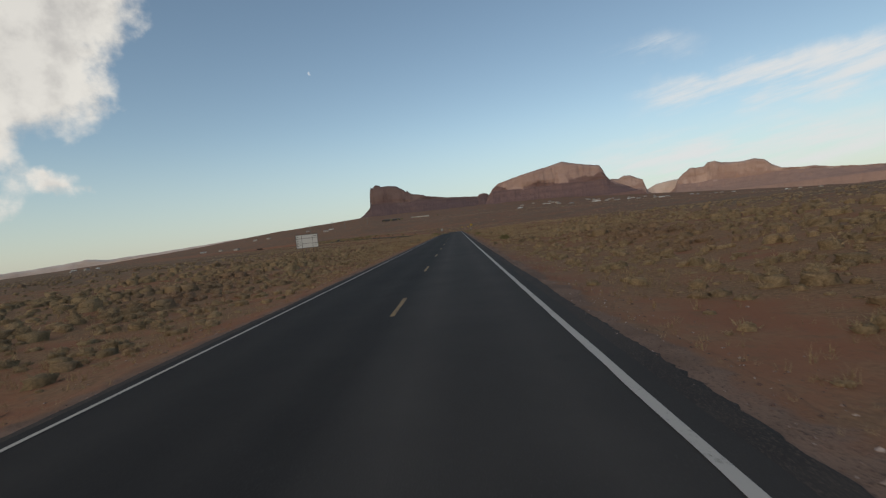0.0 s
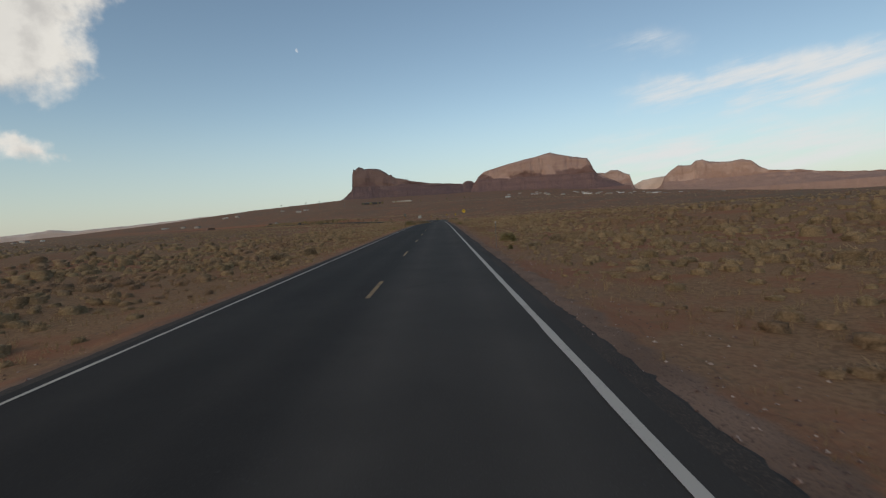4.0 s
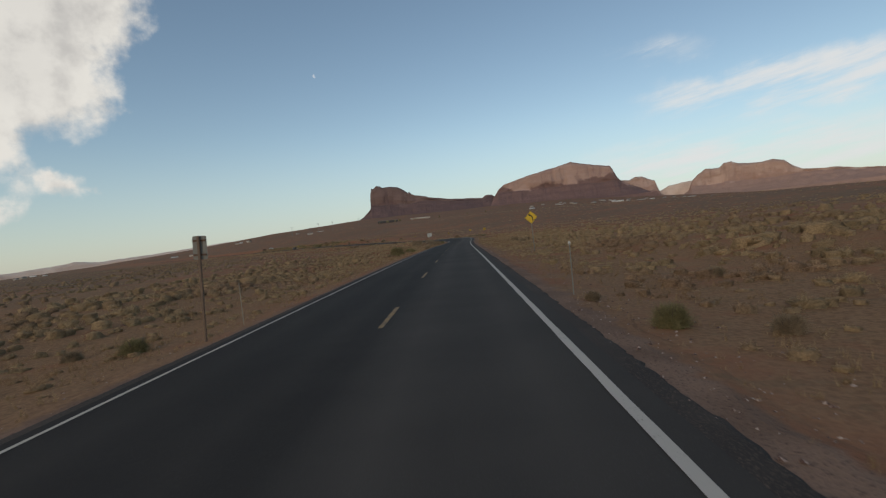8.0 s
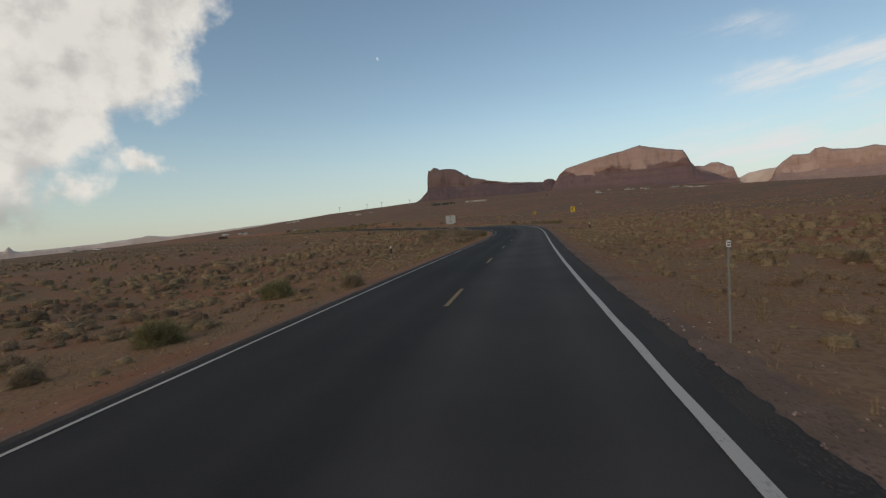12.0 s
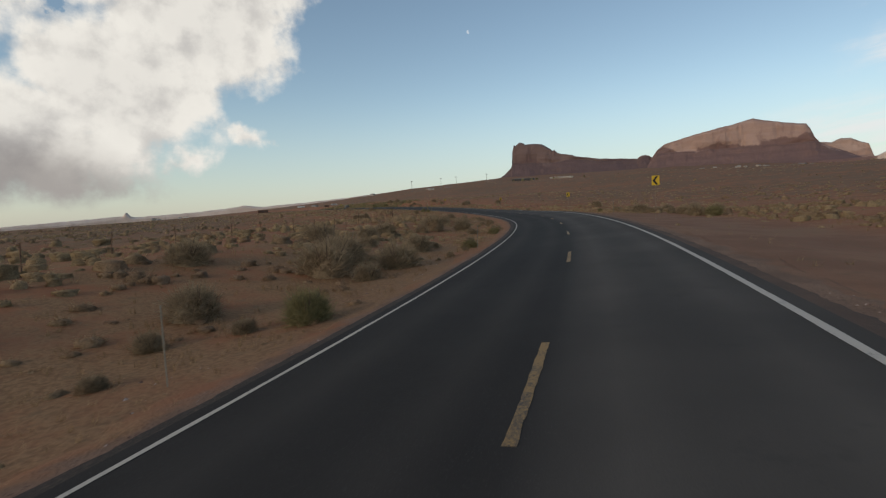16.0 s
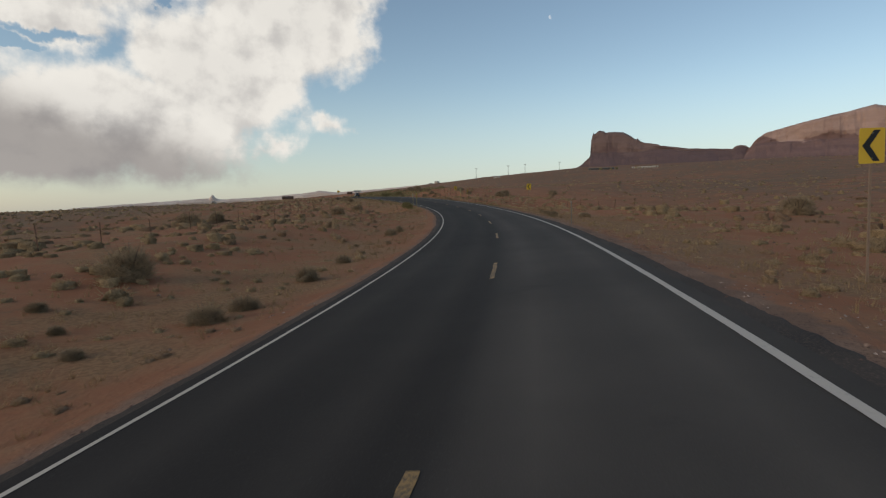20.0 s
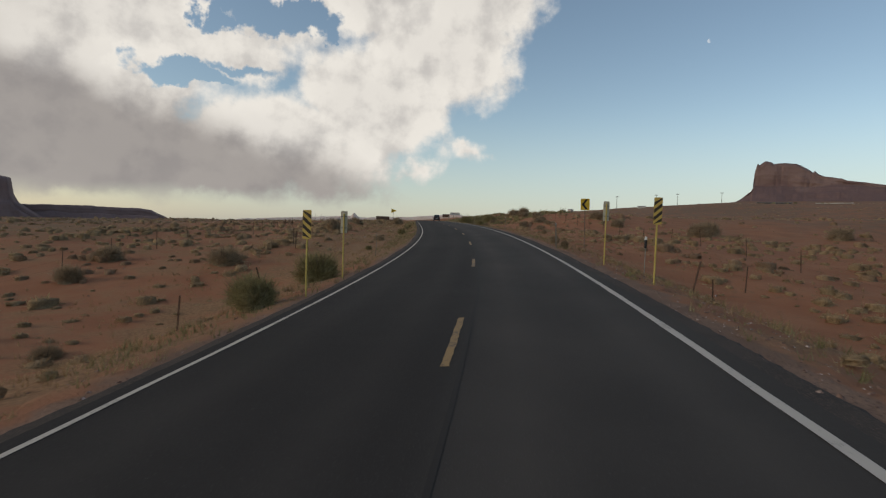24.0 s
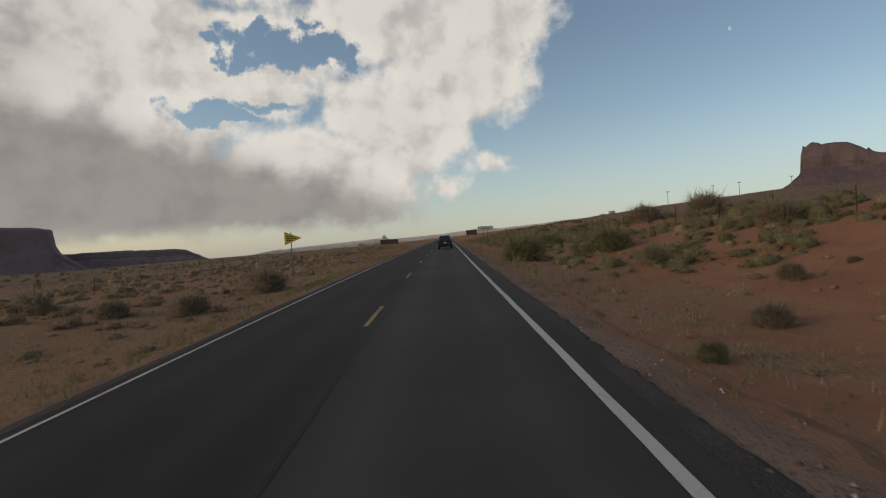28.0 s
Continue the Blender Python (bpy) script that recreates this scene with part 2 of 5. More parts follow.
def verge_colour(n, at):
    """Gravel by the asphalt that gives way to the open soil."""
    stones, height = mottled((0.19, 0.118, 0.082), (0.26, 0.162, 0.113), 0.8, 22.0, (0.105, 0.066, 0.05))(n, at)
    away = n.add("ShaderNodeAttribute")
    away.attribute_name = "away"
    patchy = n.math("ADD", away.outputs["Fac"], n.math("MULTIPLY", n.math("SUBTRACT", n.noise(at, 1.3, 5.0, 0.65).outputs["Fac"], 0.5), 1.2))
    return n.mix(n.ramp(patchy, 0.3, 0.7), stones, soil_colour(n, at)[0]), height


def asphalt_colour(n, at):
    big = n.noise(at, 0.10, 5.0).outputs["Fac"]
    mid = n.noise(at, 1.1, 5.0, 0.6).outputs["Fac"]
    small = n.noise(at, 60.0, 2.0).outputs["Fac"]
    col = n.mix(n.ramp(n.math("ADD", n.math("MULTIPLY", big, 0.7), n.math("MULTIPLY", mid, 0.3)), 0.35, 0.65), (0.0290, 0.0262, 0.0246), (0.0395, 0.0355, 0.0325))
    col = n.mix(n.math("MULTIPLY", n.ramp(small, 0.58, 0.75), 0.5), col, (0.10, 0.094, 0.088))
    tone = n.add("ShaderNodeAttribute")
    tone.attribute_name = "lane_tone"
    tone_amount = n.math("MULTIPLY", tone.outputs["Fac"], n.ramp(n.noise(at, 0.25, 4.0).outputs["Fac"], 0.2, 0.8, 0.5, 1.0))
    col = n.mix(tone_amount, col, (0.112, 0.097, 0.083))
    blot = n.noise(at, 0.45, 6.0, 0.7).outputs["Fac"]
    col = n.mix(n.math("MULTIPLY", n.ramp(blot, 0.60, 0.72), 0.35), col, (0.032, 0.030, 0.029))
    return col, small


def rock(pale, red, dark, scree):
    """Cliff rock over a darker scree foot; the mesh gives the height above the bench between them."""
    def build(n, at):
        sep = n.add("ShaderNodeSeparateXYZ")
        n.put(at, sep.inputs[0])
        layer = n.add("ShaderNodeCombineXYZ")
        n.put(n.math("MULTIPLY", sep.outputs[2], 0.05), layer.inputs[2])
        n.put(n.math("MULTIPLY", sep.outputs[0], 0.002), layer.inputs[0])
        bands = n.noise(layer.outputs[0], 1.0, 5.0, 0.65).outputs["Fac"]
        upright = n.vec("MULTIPLY", at, (0.022, 0.022, 0.0045))
        streaks = n.noise(upright, 1.0, 5.0, 0.6).outputs["Fac"]
        broad = n.noise(at, 0.0065, 5.0, 0.55).outputs["Fac"]
        above = n.add("ShaderNodeAttribute")
        above.attribute_name = "above"
        cliff = n.mix(n.ramp(n.math("ADD", n.math("MULTIPLY", bands, 0.25), n.math("MULTIPLY", broad, 0.75)), 0.38, 0.62), red, pale)
        cliff = n.mix(n.math("MULTIPLY", n.ramp(streaks, 0.5, 0.68), 0.55), cliff, dark)
        rubble = n.noise(at, 0.02, 5.0, 0.65).outputs["Fac"]
        low = n.vec("MULTIPLY", (*scree,), dark_vec(n, n.math("ADD", 0.62, n.math("ADD", n.math("MULTIPLY", bands, 0.4), n.math("MULTIPLY", rubble, 0.4)))))
        stained = n.math("ADD", above.outputs["Fac"], n.math("MULTIPLY", n.math("SUBTRACT", broad, 0.56), 3.4))
        return n.mix(n.ramp(stained, -0.06, 0.22), low, cliff), n.math("ADD", n.math("MULTIPLY", bands, 0.6), n.math("ADD", streaks, rubble))
    return build


def leaf_mix(colours):
    def build(n, at):
        geo = n.add("ShaderNodeNewGeometry")
        patch = n.noise(at, 0.55, 3.0).outputs["Fac"]
        col = n.mix(n.ramp(patch, 0.36, 0.62), colours[0], colours[1])
        far = n.noise(at, 0.09, 2.0).outputs["Fac"]
        col = n.mix(n.ramp(far, 0.5, 0.64), col, colours[2])
        shade = n.math("ADD", 0.82, n.math("MULTIPLY", geo.outputs["Random Per Island"], 0.36))
        grain = n.noise(at, 15.0, 4.0, 0.65).outputs["Fac"]
        shade = n.math("MULTIPLY", shade, n.ramp(grain, 0.34, 0.66, 0.76, 1.22))
        return n.vec("MULTIPLY", col, dark_vec(n, shade)), grain
    return build


def stone_mix(n, at):
    geo = n.add("ShaderNodeNewGeometry")
    pick = geo.outputs["Random Per Island"]
    col = n.mix(n.ramp(pick, 0.2, 0.6), (0.105, 0.062, 0.05), (0.20, 0.122, 0.09))
    col = n.mix(n.ramp(pick, 0.6, 0.95), col, (0.42, 0.33, 0.28))
    return n.vec("MULTIPLY", col, dark_vec(n, n.ramp(n.noise(at, 30.0).outputs["Fac"], 0.3, 0.7, 0.8, 1.2))), None


def plain(colour, spread=0.12, scale=6.0):
    def build(n, at):
        v = n.noise(at, scale, 5.0).outputs["Fac"]
        fine = n.noise(at, scale * 9, 3.0).outputs["Fac"]
        shade = n.math("ADD", 1.0 - spread, n.math("MULTIPLY", n.math("ADD", v, fine), spread))
        return n.vec("MULTIPLY", (*colour,), dark_vec(n, shade)), fine
    return build


def worn(paint, under, amount=0.62):
    def build(n, at):
        v = n.noise(at, 1.4, 6.0, 0.7).outputs["Fac"]
        fine = n.noise(at, 28.0, 4.0, 0.7).outputs["Fac"]
        gone = n.ramp(n.math("ADD", n.math("MULTIPLY", v, 0.5), n.math("MULTIPLY", fine, 0.5)), amount - 0.08, amount + 0.06)
        return n.mix(gone, paint, under), fine
    return build


SOIL = material("desert soil", soil_colour, 0.95, bump=0.08, spec=0.1)
ASPHALT = material("asphalt", asphalt_colour, 0.9, bump=0.004, spec=0.12)
SHOULDER = material("asphalt shoulder", dusty((0.046, 0.038, 0.033), (0.066, 0.053, 0.044), 0.6, 45.0, (0.12, 0.086, 0.066)), 0.9, bump=0.01, spec=0.15)
TAR = material("tar seal", plain((0.036, 0.0325, 0.030), 0.2), 0.85, spec=0.14)
GRAVEL = material("gravel", verge_colour, 0.95, bump=0.03, spec=0.1)
WHITE_LINE = material("white road paint", worn((0.50, 0.445, 0.38), (0.15, 0.13, 0.11)), 0.7, bump=0.002)
YELLOW_LINE = material("yellow road paint", worn((0.31, 0.19, 0.075), (0.085, 0.066, 0.052), 0.55), 0.7, bump=0.002)
SCREE = (0.19, 0.118, 0.106)
ROCK = material("red sandstone", rock((0.42, 0.285, 0.235), (0.345, 0.23, 0.193), (0.24, 0.155, 0.135), SCREE), 0.95, bump=6.0, spec=0.1)
# Darker copy of the rock; cloud shade on the west butte is coloured in.
SHADED_ROCK = material("cloud-shaded sandstone", rock((0.195, 0.132, 0.118), (0.165, 0.11, 0.10), (0.12, 0.08, 0.075), (0.15, 0.098, 0.092)), 0.95, bump=6.0, spec=0.1)
# Lifted and cooled a little to paint distance haze over the dark mesas.
HAZY_DARK_ROCK = material("hazy dark sandstone", rock((0.218, 0.152, 0.146), (0.188, 0.129, 0.126), (0.152, 0.105, 0.103), (0.19, 0.131, 0.124)), 0.95, bump=5.0, spec=0.1)
# Far haze and sunlight on the mesas are mixed into this pale rock.
SUN_HAZE_ROCK = material("hazy sunlit sandstone", rock((0.72, 0.58, 0.49), (0.62, 0.48, 0.40), (0.52, 0.39, 0.32), (0.6, 0.46, 0.38)), 0.95, bump=2.0, spec=0.1)
# Paler copy of the rock: sunshine on the eastern buttes is in its colour.
SUNLIT_ROCK = material("sunlit pink sandstone", rock((0.50, 0.35, 0.285), (0.42, 0.285, 0.23), (0.30, 0.195, 0.16), (0.36, 0.235, 0.19)), 0.95, bump=6.0, spec=0.1)
SAGE = material("sage leaves", leaf_mix([(0.38, 0.277, 0.16), (0.43, 0.302, 0.174), (0.345, 0.228, 0.145)]), 0.9, bump=0.07, spec=0.1, thin=0.4)
BRUSH = material("grey-brown brush", leaf_mix([(0.315, 0.242, 0.158), (0.36, 0.262, 0.165), (0.29, 0.205, 0.148)]), 0.9, bump=0.07, spec=0.1, thin=0.4)
GREEN = material("green leaves", leaf_mix([(0.24, 0.208, 0.10), (0.295, 0.245, 0.125), (0.265, 0.205, 0.115)]), 0.9, bump=0.07, spec=0.1, thin=0.4)
STRAW = material("dry grass", leaf_mix([(0.38, 0.262, 0.145), (0.34, 0.228, 0.125), (0.30, 0.192, 0.105)]), 0.9, spec=0.1, thin=0.4)
PEBBLE = material("pebbles", stone_mix, 0.9, spec=0.15)
TWIG = material("twigs", plain((0.15, 0.11, 0.085)), 0.9)
YELLOW = material("yellow sign sheeting", plain((0.62, 0.40, 0.03), 0.06), 0.45)
BLACK = material("black sign print", plain((0.012, 0.012, 0.013), 0.1), 0.5)
ALU = material("bare aluminium", plain((0.36, 0.36, 0.34), 0.12, 3.0), 0.55, 0.35)
DULL = material("dull weathered metal", plain((0.19, 0.185, 0.165), 0.2, 3.0), 0.7, 0.1)
WEATHERED = material("brown weathered steel", plain((0.27, 0.19, 0.14), 0.2), 0.85, 0.0)
STEEL = material("galvanised steel", plain((0.23, 0.225, 0.20), 0.15), 0.6, 0.3)
PALE_STEEL = material("pale weathered steel", plain((0.235, 0.205, 0.165), 0.18), 0.75, 0.05)
POST_YELLOW = material("yellow post paint", plain((0.45, 0.34, 0.09), 0.12), 0.6)
WOOD = material("weathered wood", plain((0.16, 0.11, 0.08), 0.25), 0.9)
RUST = material("rusty steel", plain((0.10, 0.055, 0.035), 0.2), 0.85)
WHITE = material("white paint", plain((0.66, 0.65, 0.62), 0.1), 0.6)
CREAM = material("pale bare sign back", plain((0.42, 0.385, 0.29), 0.15, 3.0), 0.65)
OLD_YELLOW = material("faded yellow sheeting", plain((0.50, 0.35, 0.085), 0.12), 0.55)
DARK_PRINT = material("faded black print", plain((0.035, 0.026, 0.018), 0.15), 0.6)
BOARD = material("sun-bleached board", plain((0.52, 0.51, 0.48), 0.12, 1.2), 0.7)
INK = material("faded print", plain((0.10, 0.085, 0.085), 0.2), 0.7)
CAR_PAINT = material("dark car paint", plain((0.03, 0.032, 0.036), 0.1), 0.3, 0.2, spec=0.5)
GLASS = material("tinted car glass", plain((0.03, 0.035, 0.042), 0.05), 0.12, 0.0, spec=0.6)
TYRE = material("tyre rubber", plain((0.02, 0.02, 0.02), 0.1), 0.85)
CHROME = material("chrome", plain((0.5, 0.5, 0.5), 0.05), 0.25, 0.9)
RED_LENS = material("red lamp lens", plain((0.26, 0.015, 0.012), 0.1), 0.3)
ROOF = material("roof sheet", plain((0.24, 0.22, 0.21), 0.15), 0.7)
HOUSE = material("house render", plain((0.42, 0.36, 0.30), 0.12, 0.3), 0.85)
DARK_SIDING = material("dark siding", plain((0.06, 0.05, 0.048), 0.2, 0.4), 0.85)
WINDOW = material("window glass", plain((0.05, 0.06, 0.07), 0.1), 0.15, spec=0.5)

# ---------------------------------------------------------------- road alignment
BEND_AT = [233.5, 274.4, 304.5, 334.0, 372.3, 410.5, 449.8, 489.9, 530.1, 569.6, 609.6]
BEND = [-0.12, -0.88, 0.0, 2.55, 3.6, 3.82, 4.17, 3.78, 3.06, -0.07, -0.25]
GRADE_AT = [-42.0, 63.6, 149.0, 233.5, 294.5, 353.3, 410.5, 469.8, 530.1, 589.6, 689.6]
GRADE = [1.39, 1.65, 1.7, 0.54, 0.79, 1.32, 0.26, 2.39, 3.39, 1.62, 1.05]
BANK = [0.16, 0.88, 1.51, 2.19, 4.08, 8.69, 11.38, 6.4, 8.12, 5.6, 4.54]
STEP = 0.5
RS = np.arange(-60.0, 1500.0, STEP)
R_PSI = np.cumsum(np.interp(RS, BEND_AT, np.array(BEND) / 1000, left=0, right=0)) * STEP
R_PSI -= R_PSI[120]
RX = np.cumsum(-np.sin(R_PSI)) * STEP
RY = np.cumsum(np.cos(R_PSI)) * STEP
RX, RY = RX - RX[120], RY - RY[120]
RZ = np.cumsum(np.interp(RS, GRADE_AT, np.array(GRADE) / 100)) * STEP
RZ -= RZ[120]
R_BANK = np.interp(RS, GRADE_AT, np.array(BANK) / 100)
LEFT, RIGHT = -3.673, 3.413


def road_point(s, lat, up=0.0):
    """World places of points s along the road and lat to the right of its middle."""
    s, lat = np.asarray(s, float), np.asarray(lat, float)
    p = np.interp(s, RS, R_PSI)
    x = np.interp(s, RS, RX) + lat * np.cos(p)
    y = np.interp(s, RS, RY) + lat * np.sin(p)
    z = np.interp(s, RS, RZ) + np.clip(lat, -5, 5) * np.interp(s, RS, R_BANK) - 0.02 * np.abs(np.clip(lat, -5, 5)) + up
    return np.stack(np.broadcast_arrays(x, y, z), -1)


def road_frame(x, y):
    """Station and offset of places in plan."""
    x, y = np.ravel(np.asarray(x, float)), np.ravel(np.asarray(y, float))
    keep = np.arange(0, len(RS), 6)
    s, lat = np.empty_like(x), np.empty_like(x)
    for i in range(0, len(x), 4000):
        dx, dy = x[i:i + 4000, None] - RX[keep], y[i:i + 4000, None] - RY[keep]
        j = keep[np.argmin(dx * dx + dy * dy, 1)]
        ex, ey = x[i:i + 4000] - RX[j], y[i:i + 4000] - RY[j]
        c, q = np.cos(R_PSI[j]), np.sin(R_PSI[j])
        along = -ex * q + ey * c
        s[i:i + 4000] = RS[j] + along
        side = ex * c + ey * q
        lat[i:i + 4000] = np.sign(side) * np.hypot(side, np.where((j == keep[0]) | (j == keep[-1]), along, 0))
    return s, lat


def waves(x, y, size, seed):
    """Smooth cheap noise in about -1 to 1."""
    rng = np.random.RandomState(seed)
    total = 0
    for k in range(7):
        a, f = rng.uniform(0, 6.283), rng.uniform(0.6, 1.7) / size * 6.283 / 2
        total = total + np.sin((x * np.cos(a) + y * np.sin(a)) * f + rng.uniform(0, 6.283))
    return total / 3.2


RISE_AZ = [-180, -120, -90, -75, -60, -48, -36, -28, -20, -10, 4, 12, 22, 33, 38, 55, 90, 140, 180]
RISE_EL = [-0.2, -1.0, -1.9, -1.6, -0.8, 0.1, 0.72, 1.4, 2.25, 2.95, 2.95, 2.8, 2.0, 1.1, 0.75, 0.7, 1.0, 0.5, -0.2]


def smooth(v, a, b):
    u = np.clip((v - a) / (b - a), 0, 1)
    return u * u * (3 - 2 * u)


def ground_z(x, y, frame_at=None):
    x, y = np.asarray(x, float), np.asarray(y, float)
    s, lat = road_frame(x, y) if frame_at is None else frame_at
    s, lat = s.reshape(x.shape), lat.reshape(x.shape)
    a = np.abs(lat)
    road_z = np.interp(s, RS, RZ)
    lane = np.clip(lat, -5, 5) * np.interp(s, RS, R_BANK) - 0.02 * np.minimum(a, 5)
    near = road_z + lane - 0.13 - 0.30 * smooth(a, 4.3, 9)
    near = near - lane * 0.7 * smooth(a, 6, 22)
    rough = smooth(a, 6, 16)
    near = near + rough * (0.22 * waves(x, y, 9, 3) + 0.35 * waves(x, y, 34, 4)) + 0.05 * waves(x, y, 3, 5) * smooth(a, 5, 8)
    # gullies at the culvert and the red bank after the bend
    near = near - 1.9 * smooth(a, 5.2, 11) * np.exp(-((s - 506) / 13.0) ** 2) * (1 - smooth(a, 40, 80))
    bank = smooth(lat, 7, 26) * smooth(s, 535, 590) * (1 - smooth(lat, 60, 200))
    near = near + 3.0 * bank
    near = near + 0.8 * smooth(lat, 7, 40) * (1 - smooth(s, 250, 330)) * (1 - smooth(lat, 90, 260))
    near = near - 0.03 * np.maximum(-lat - 12, 0) * smooth(s, 380, 520) - 0.018 * np.maximum(-lat - 15, 0) * smooth(s, 100, 250)
    near = near + 0.75 * smooth(-lat, 6, 20) * (1 - smooth(-lat, 60, 110)) * smooth(s, 300, 345) * (1 - smooth(s, 440, 500))
    r = np.hypot(x, y)
    az = np.degrees(np.arctan2(x, y))
    e = np.tan(np.radians(np.interp(az, RISE_AZ, RISE_EL)))
    lift = np.interp(az, [-40, -10], [0.3, 5.0])
    far = lift + e * 3500 * (np.minimum(r, 4000) / 3500) ** 1.35 + e * np.maximum(r - 4000, 0) * 0.6
    far = far + np.interp(az, [-40, -10], [0.9, 2.2]) * waves(x, y, 160, 6) * smooth(r, 150, 600) + 5.0 * waves(x, y, 700, 7) * smooth(r, 700, 1800) * 0.5
    w = smooth(a, 25, 330)
    return near * (1 - w) + far * w


def mesh_object(name, verts, faces, mat, parent=None, smooth_shade=False, values=None):
    """A mesh from arrays; all faces have the same number of corners."""
    me = bpy.data.meshes.new(name)
    verts, faces = np.asarray(verts, np.float32), np.asarray(faces, np.int32)
    k = faces.shape[1]
    me.vertices.add(len(verts))
    me.vertices.foreach_set("co", verts.ravel())
    me.loops.add(faces.size)
    me.loops.foreach_set("vertex_index", faces.ravel())
    me.polygons.add(len(faces))
    me.polygons.foreach_set("loop_start", np.arange(0, faces.size, k, dtype=np.int32))
    me.polygons.foreach_set("use_smooth", np.full(len(faces), smooth_shade))
    for key, data in (values or {}).items():
        me.attributes.new(key, "FLOAT", "POINT").data.foreach_set("value", np.asarray(data, np.float32))
    me.update(calc_edges=True)
    me.validate()
    me.materials.append(mat)
    ob = new(name, me)
    if parent is not None:
        ob.parent = parent
    return ob


def grid_faces(rows, cols):
    i = np.arange(rows - 1)[:, None] * cols + np.arange(cols - 1)[None, :]
    i = i.ravel()
    return np.stack([i, i + 1, i + cols + 1, i + cols], 1)


def strip(name, s, lats, mat, up=0.0, wobble=None, parent=None, values=None):
    """A ribbon along the road; lats gives its cross section."""
    lat = np.tile(np.asarray(lats, float), (len(s), 1))
    if wobble is not None:
        lat = lat + wobble
    pts = road_point(np.repeat(s, lat.shape[1]), lat.ravel())
    ups = np.tile(np.broadcast_to(np.asarray(up, float), (lat.shape[1],)), len(s))
    pts[:, 2] += ups
    return mesh_object(name, pts, grid_faces(len(s), lat.shape[1]), mat, parent, values=values)


# ---------------------------------------------------------------- ground
def axis(fine_lo, fine_hi, step, end):
    mid = np.arange(fine_lo, fine_hi + step, step)
    grow, v, d = [], 0.0, step
    while v < end:
        d = min(d * 1.10, 90)
        v += d
        grow.append(v)
    grow = np.array(grow)
    return np.concatenate([fine_lo - grow[::-1], mid, fine_hi + grow])


gx, gy = axis(-290, 110, 2.4, 4700), axis(-50, 760, 2.4, 4300)
GX, GY = np.meshgrid(gx, gy)
G_S, G_LAT = (v.reshape(GX.shape) for v in road_frame(GX, GY))
GZ = ground_z(GX, GY, (G_S, G_LAT))


def turnout(s, lat):
    """The bare dirt pull-out on the outside of the bend."""
    return smooth(s, 335, 347) * (1 - smooth(s, 385, 410)) * smooth(lat, 3, 4) * (1 - smooth(lat, 11, 15))


def grass_cover(s, lat):
    """How much dry grass covers the soil: more along the road and on the first plain, little on the red bank."""
    early = 1 - smooth(s, 200, 330)
    g = 0.38 + 0.02 * (lat < 0) * smooth(s, 320, 345) * (1 - smooth(s, 425, 450)) + 0.15 * early + 0.06 * (lat < 0) * smooth(s, 380, 480)
    g = g + 0.12 * early - 0.2 * early * (1 - smooth(np.abs(lat), 5.2, 7)) + 0.25 * (1 - early) * smooth(np.abs(lat), 4.8, 5.8) * (1 - smooth(np.abs(lat), 7.5, 12)) - 0.25 * smooth(lat, 7, 12) * smooth(s, 330, 400)
    g = g + 0.15 * smooth(np.abs(lat), 40, 150) - 0.2 * smooth(s, 470, 510) + 0.22 * smooth(s, 512, 528) * (lat < 0)
    return np.clip(g * (1 - 0.8 * turnout(s, lat)), 0, 1)


ground = mesh_object("ground", np.stack([GX.ravel(), GY.ravel(), GZ.ravel()], 1), grid_faces(len(gy), len(gx)), SOIL, None, True, {"grass": grass_cover(G_S, G_LAT).ravel(), "bare": np.maximum(turnout(G_S, G_LAT), 0.35 * (1 - smooth(np.abs(G_LAT), 5.0, 7))).ravel(), "brush": (smooth(np.abs(G_LAT), 14, 90) * 0.9).ravel()})
tagged(ground, "red desert soil with patches of dry straw grass", "ground", kind="structure")

# ---------------------------------------------------------------- road
rs = np.arange(-60.0, 1480.0, 1.0)
ACROSS = [-3.97, -3.4, -2.7, -2.1, -1.5, -0.9, -0.35, 0.0, 0.35, 0.9, 1.5, 2.1, 2.7, 3.2, 3.77]
# Paler in the wheel tracks and right lane, strongest round the bend.
LANE_TONE = [0.0, 0.0, 0.14, 0.0, 0.0, 0.14, 0.0, 0.06, 0.35, 0.62, 0.42, 0.42, 0.62, 0.42, 0.35]
road = strip("road", rs, ACROSS, ASPHALT, up=0.0, values={"lane_tone": (np.array(LANE_TONE)[None] * (1 + 0.55 * smooth(rs, 250, 320) * (1 - smooth(rs, 400, 470)))[:, None]).ravel()})
tagged(road, "dark worn two-lane asphalt road with a left bend", "road", kind="structure")
rng = np.random.RandomState(11)
sh = np.arange(-60.0, 900.0, 0.4)
fine_s = np.arange(-30.0, 800.0, 0.14)
for side, lats, ups in (("shoulder_left", [-4.30, -4.22, -3.93], (-0.05, -0.012, -0.004)), ("shoulder_right", [3.73, 4.06, 4.13], (-0.004, -0.012, -0.05))):
    ragged = rng.normal(0, 0.012, len(fine_s)) + 0.008 * waves(fine_s, fine_s * 0, 0.6, 12) + 0.035 * waves(fine_s, fine_s * 0, 7.0, 13)
    wob = np.zeros((len(fine_s), 3))
    wob[:, 1] = ragged
    wob[:, 0 if side.endswith("left") else 2] = ragged + rng.normal(0, 0.02, len(fine_s))
    o = strip(side, fine_s, lats, SHOULDER, up=ups, wobble=wob, values={"dust": np.repeat(turnout(fine_s, 6.0 if lats[0] > 0 else -6.0), 3)})
    tagged(o, "crumbling dark asphalt edge beside the white line", "road shoulder", kind="structure")
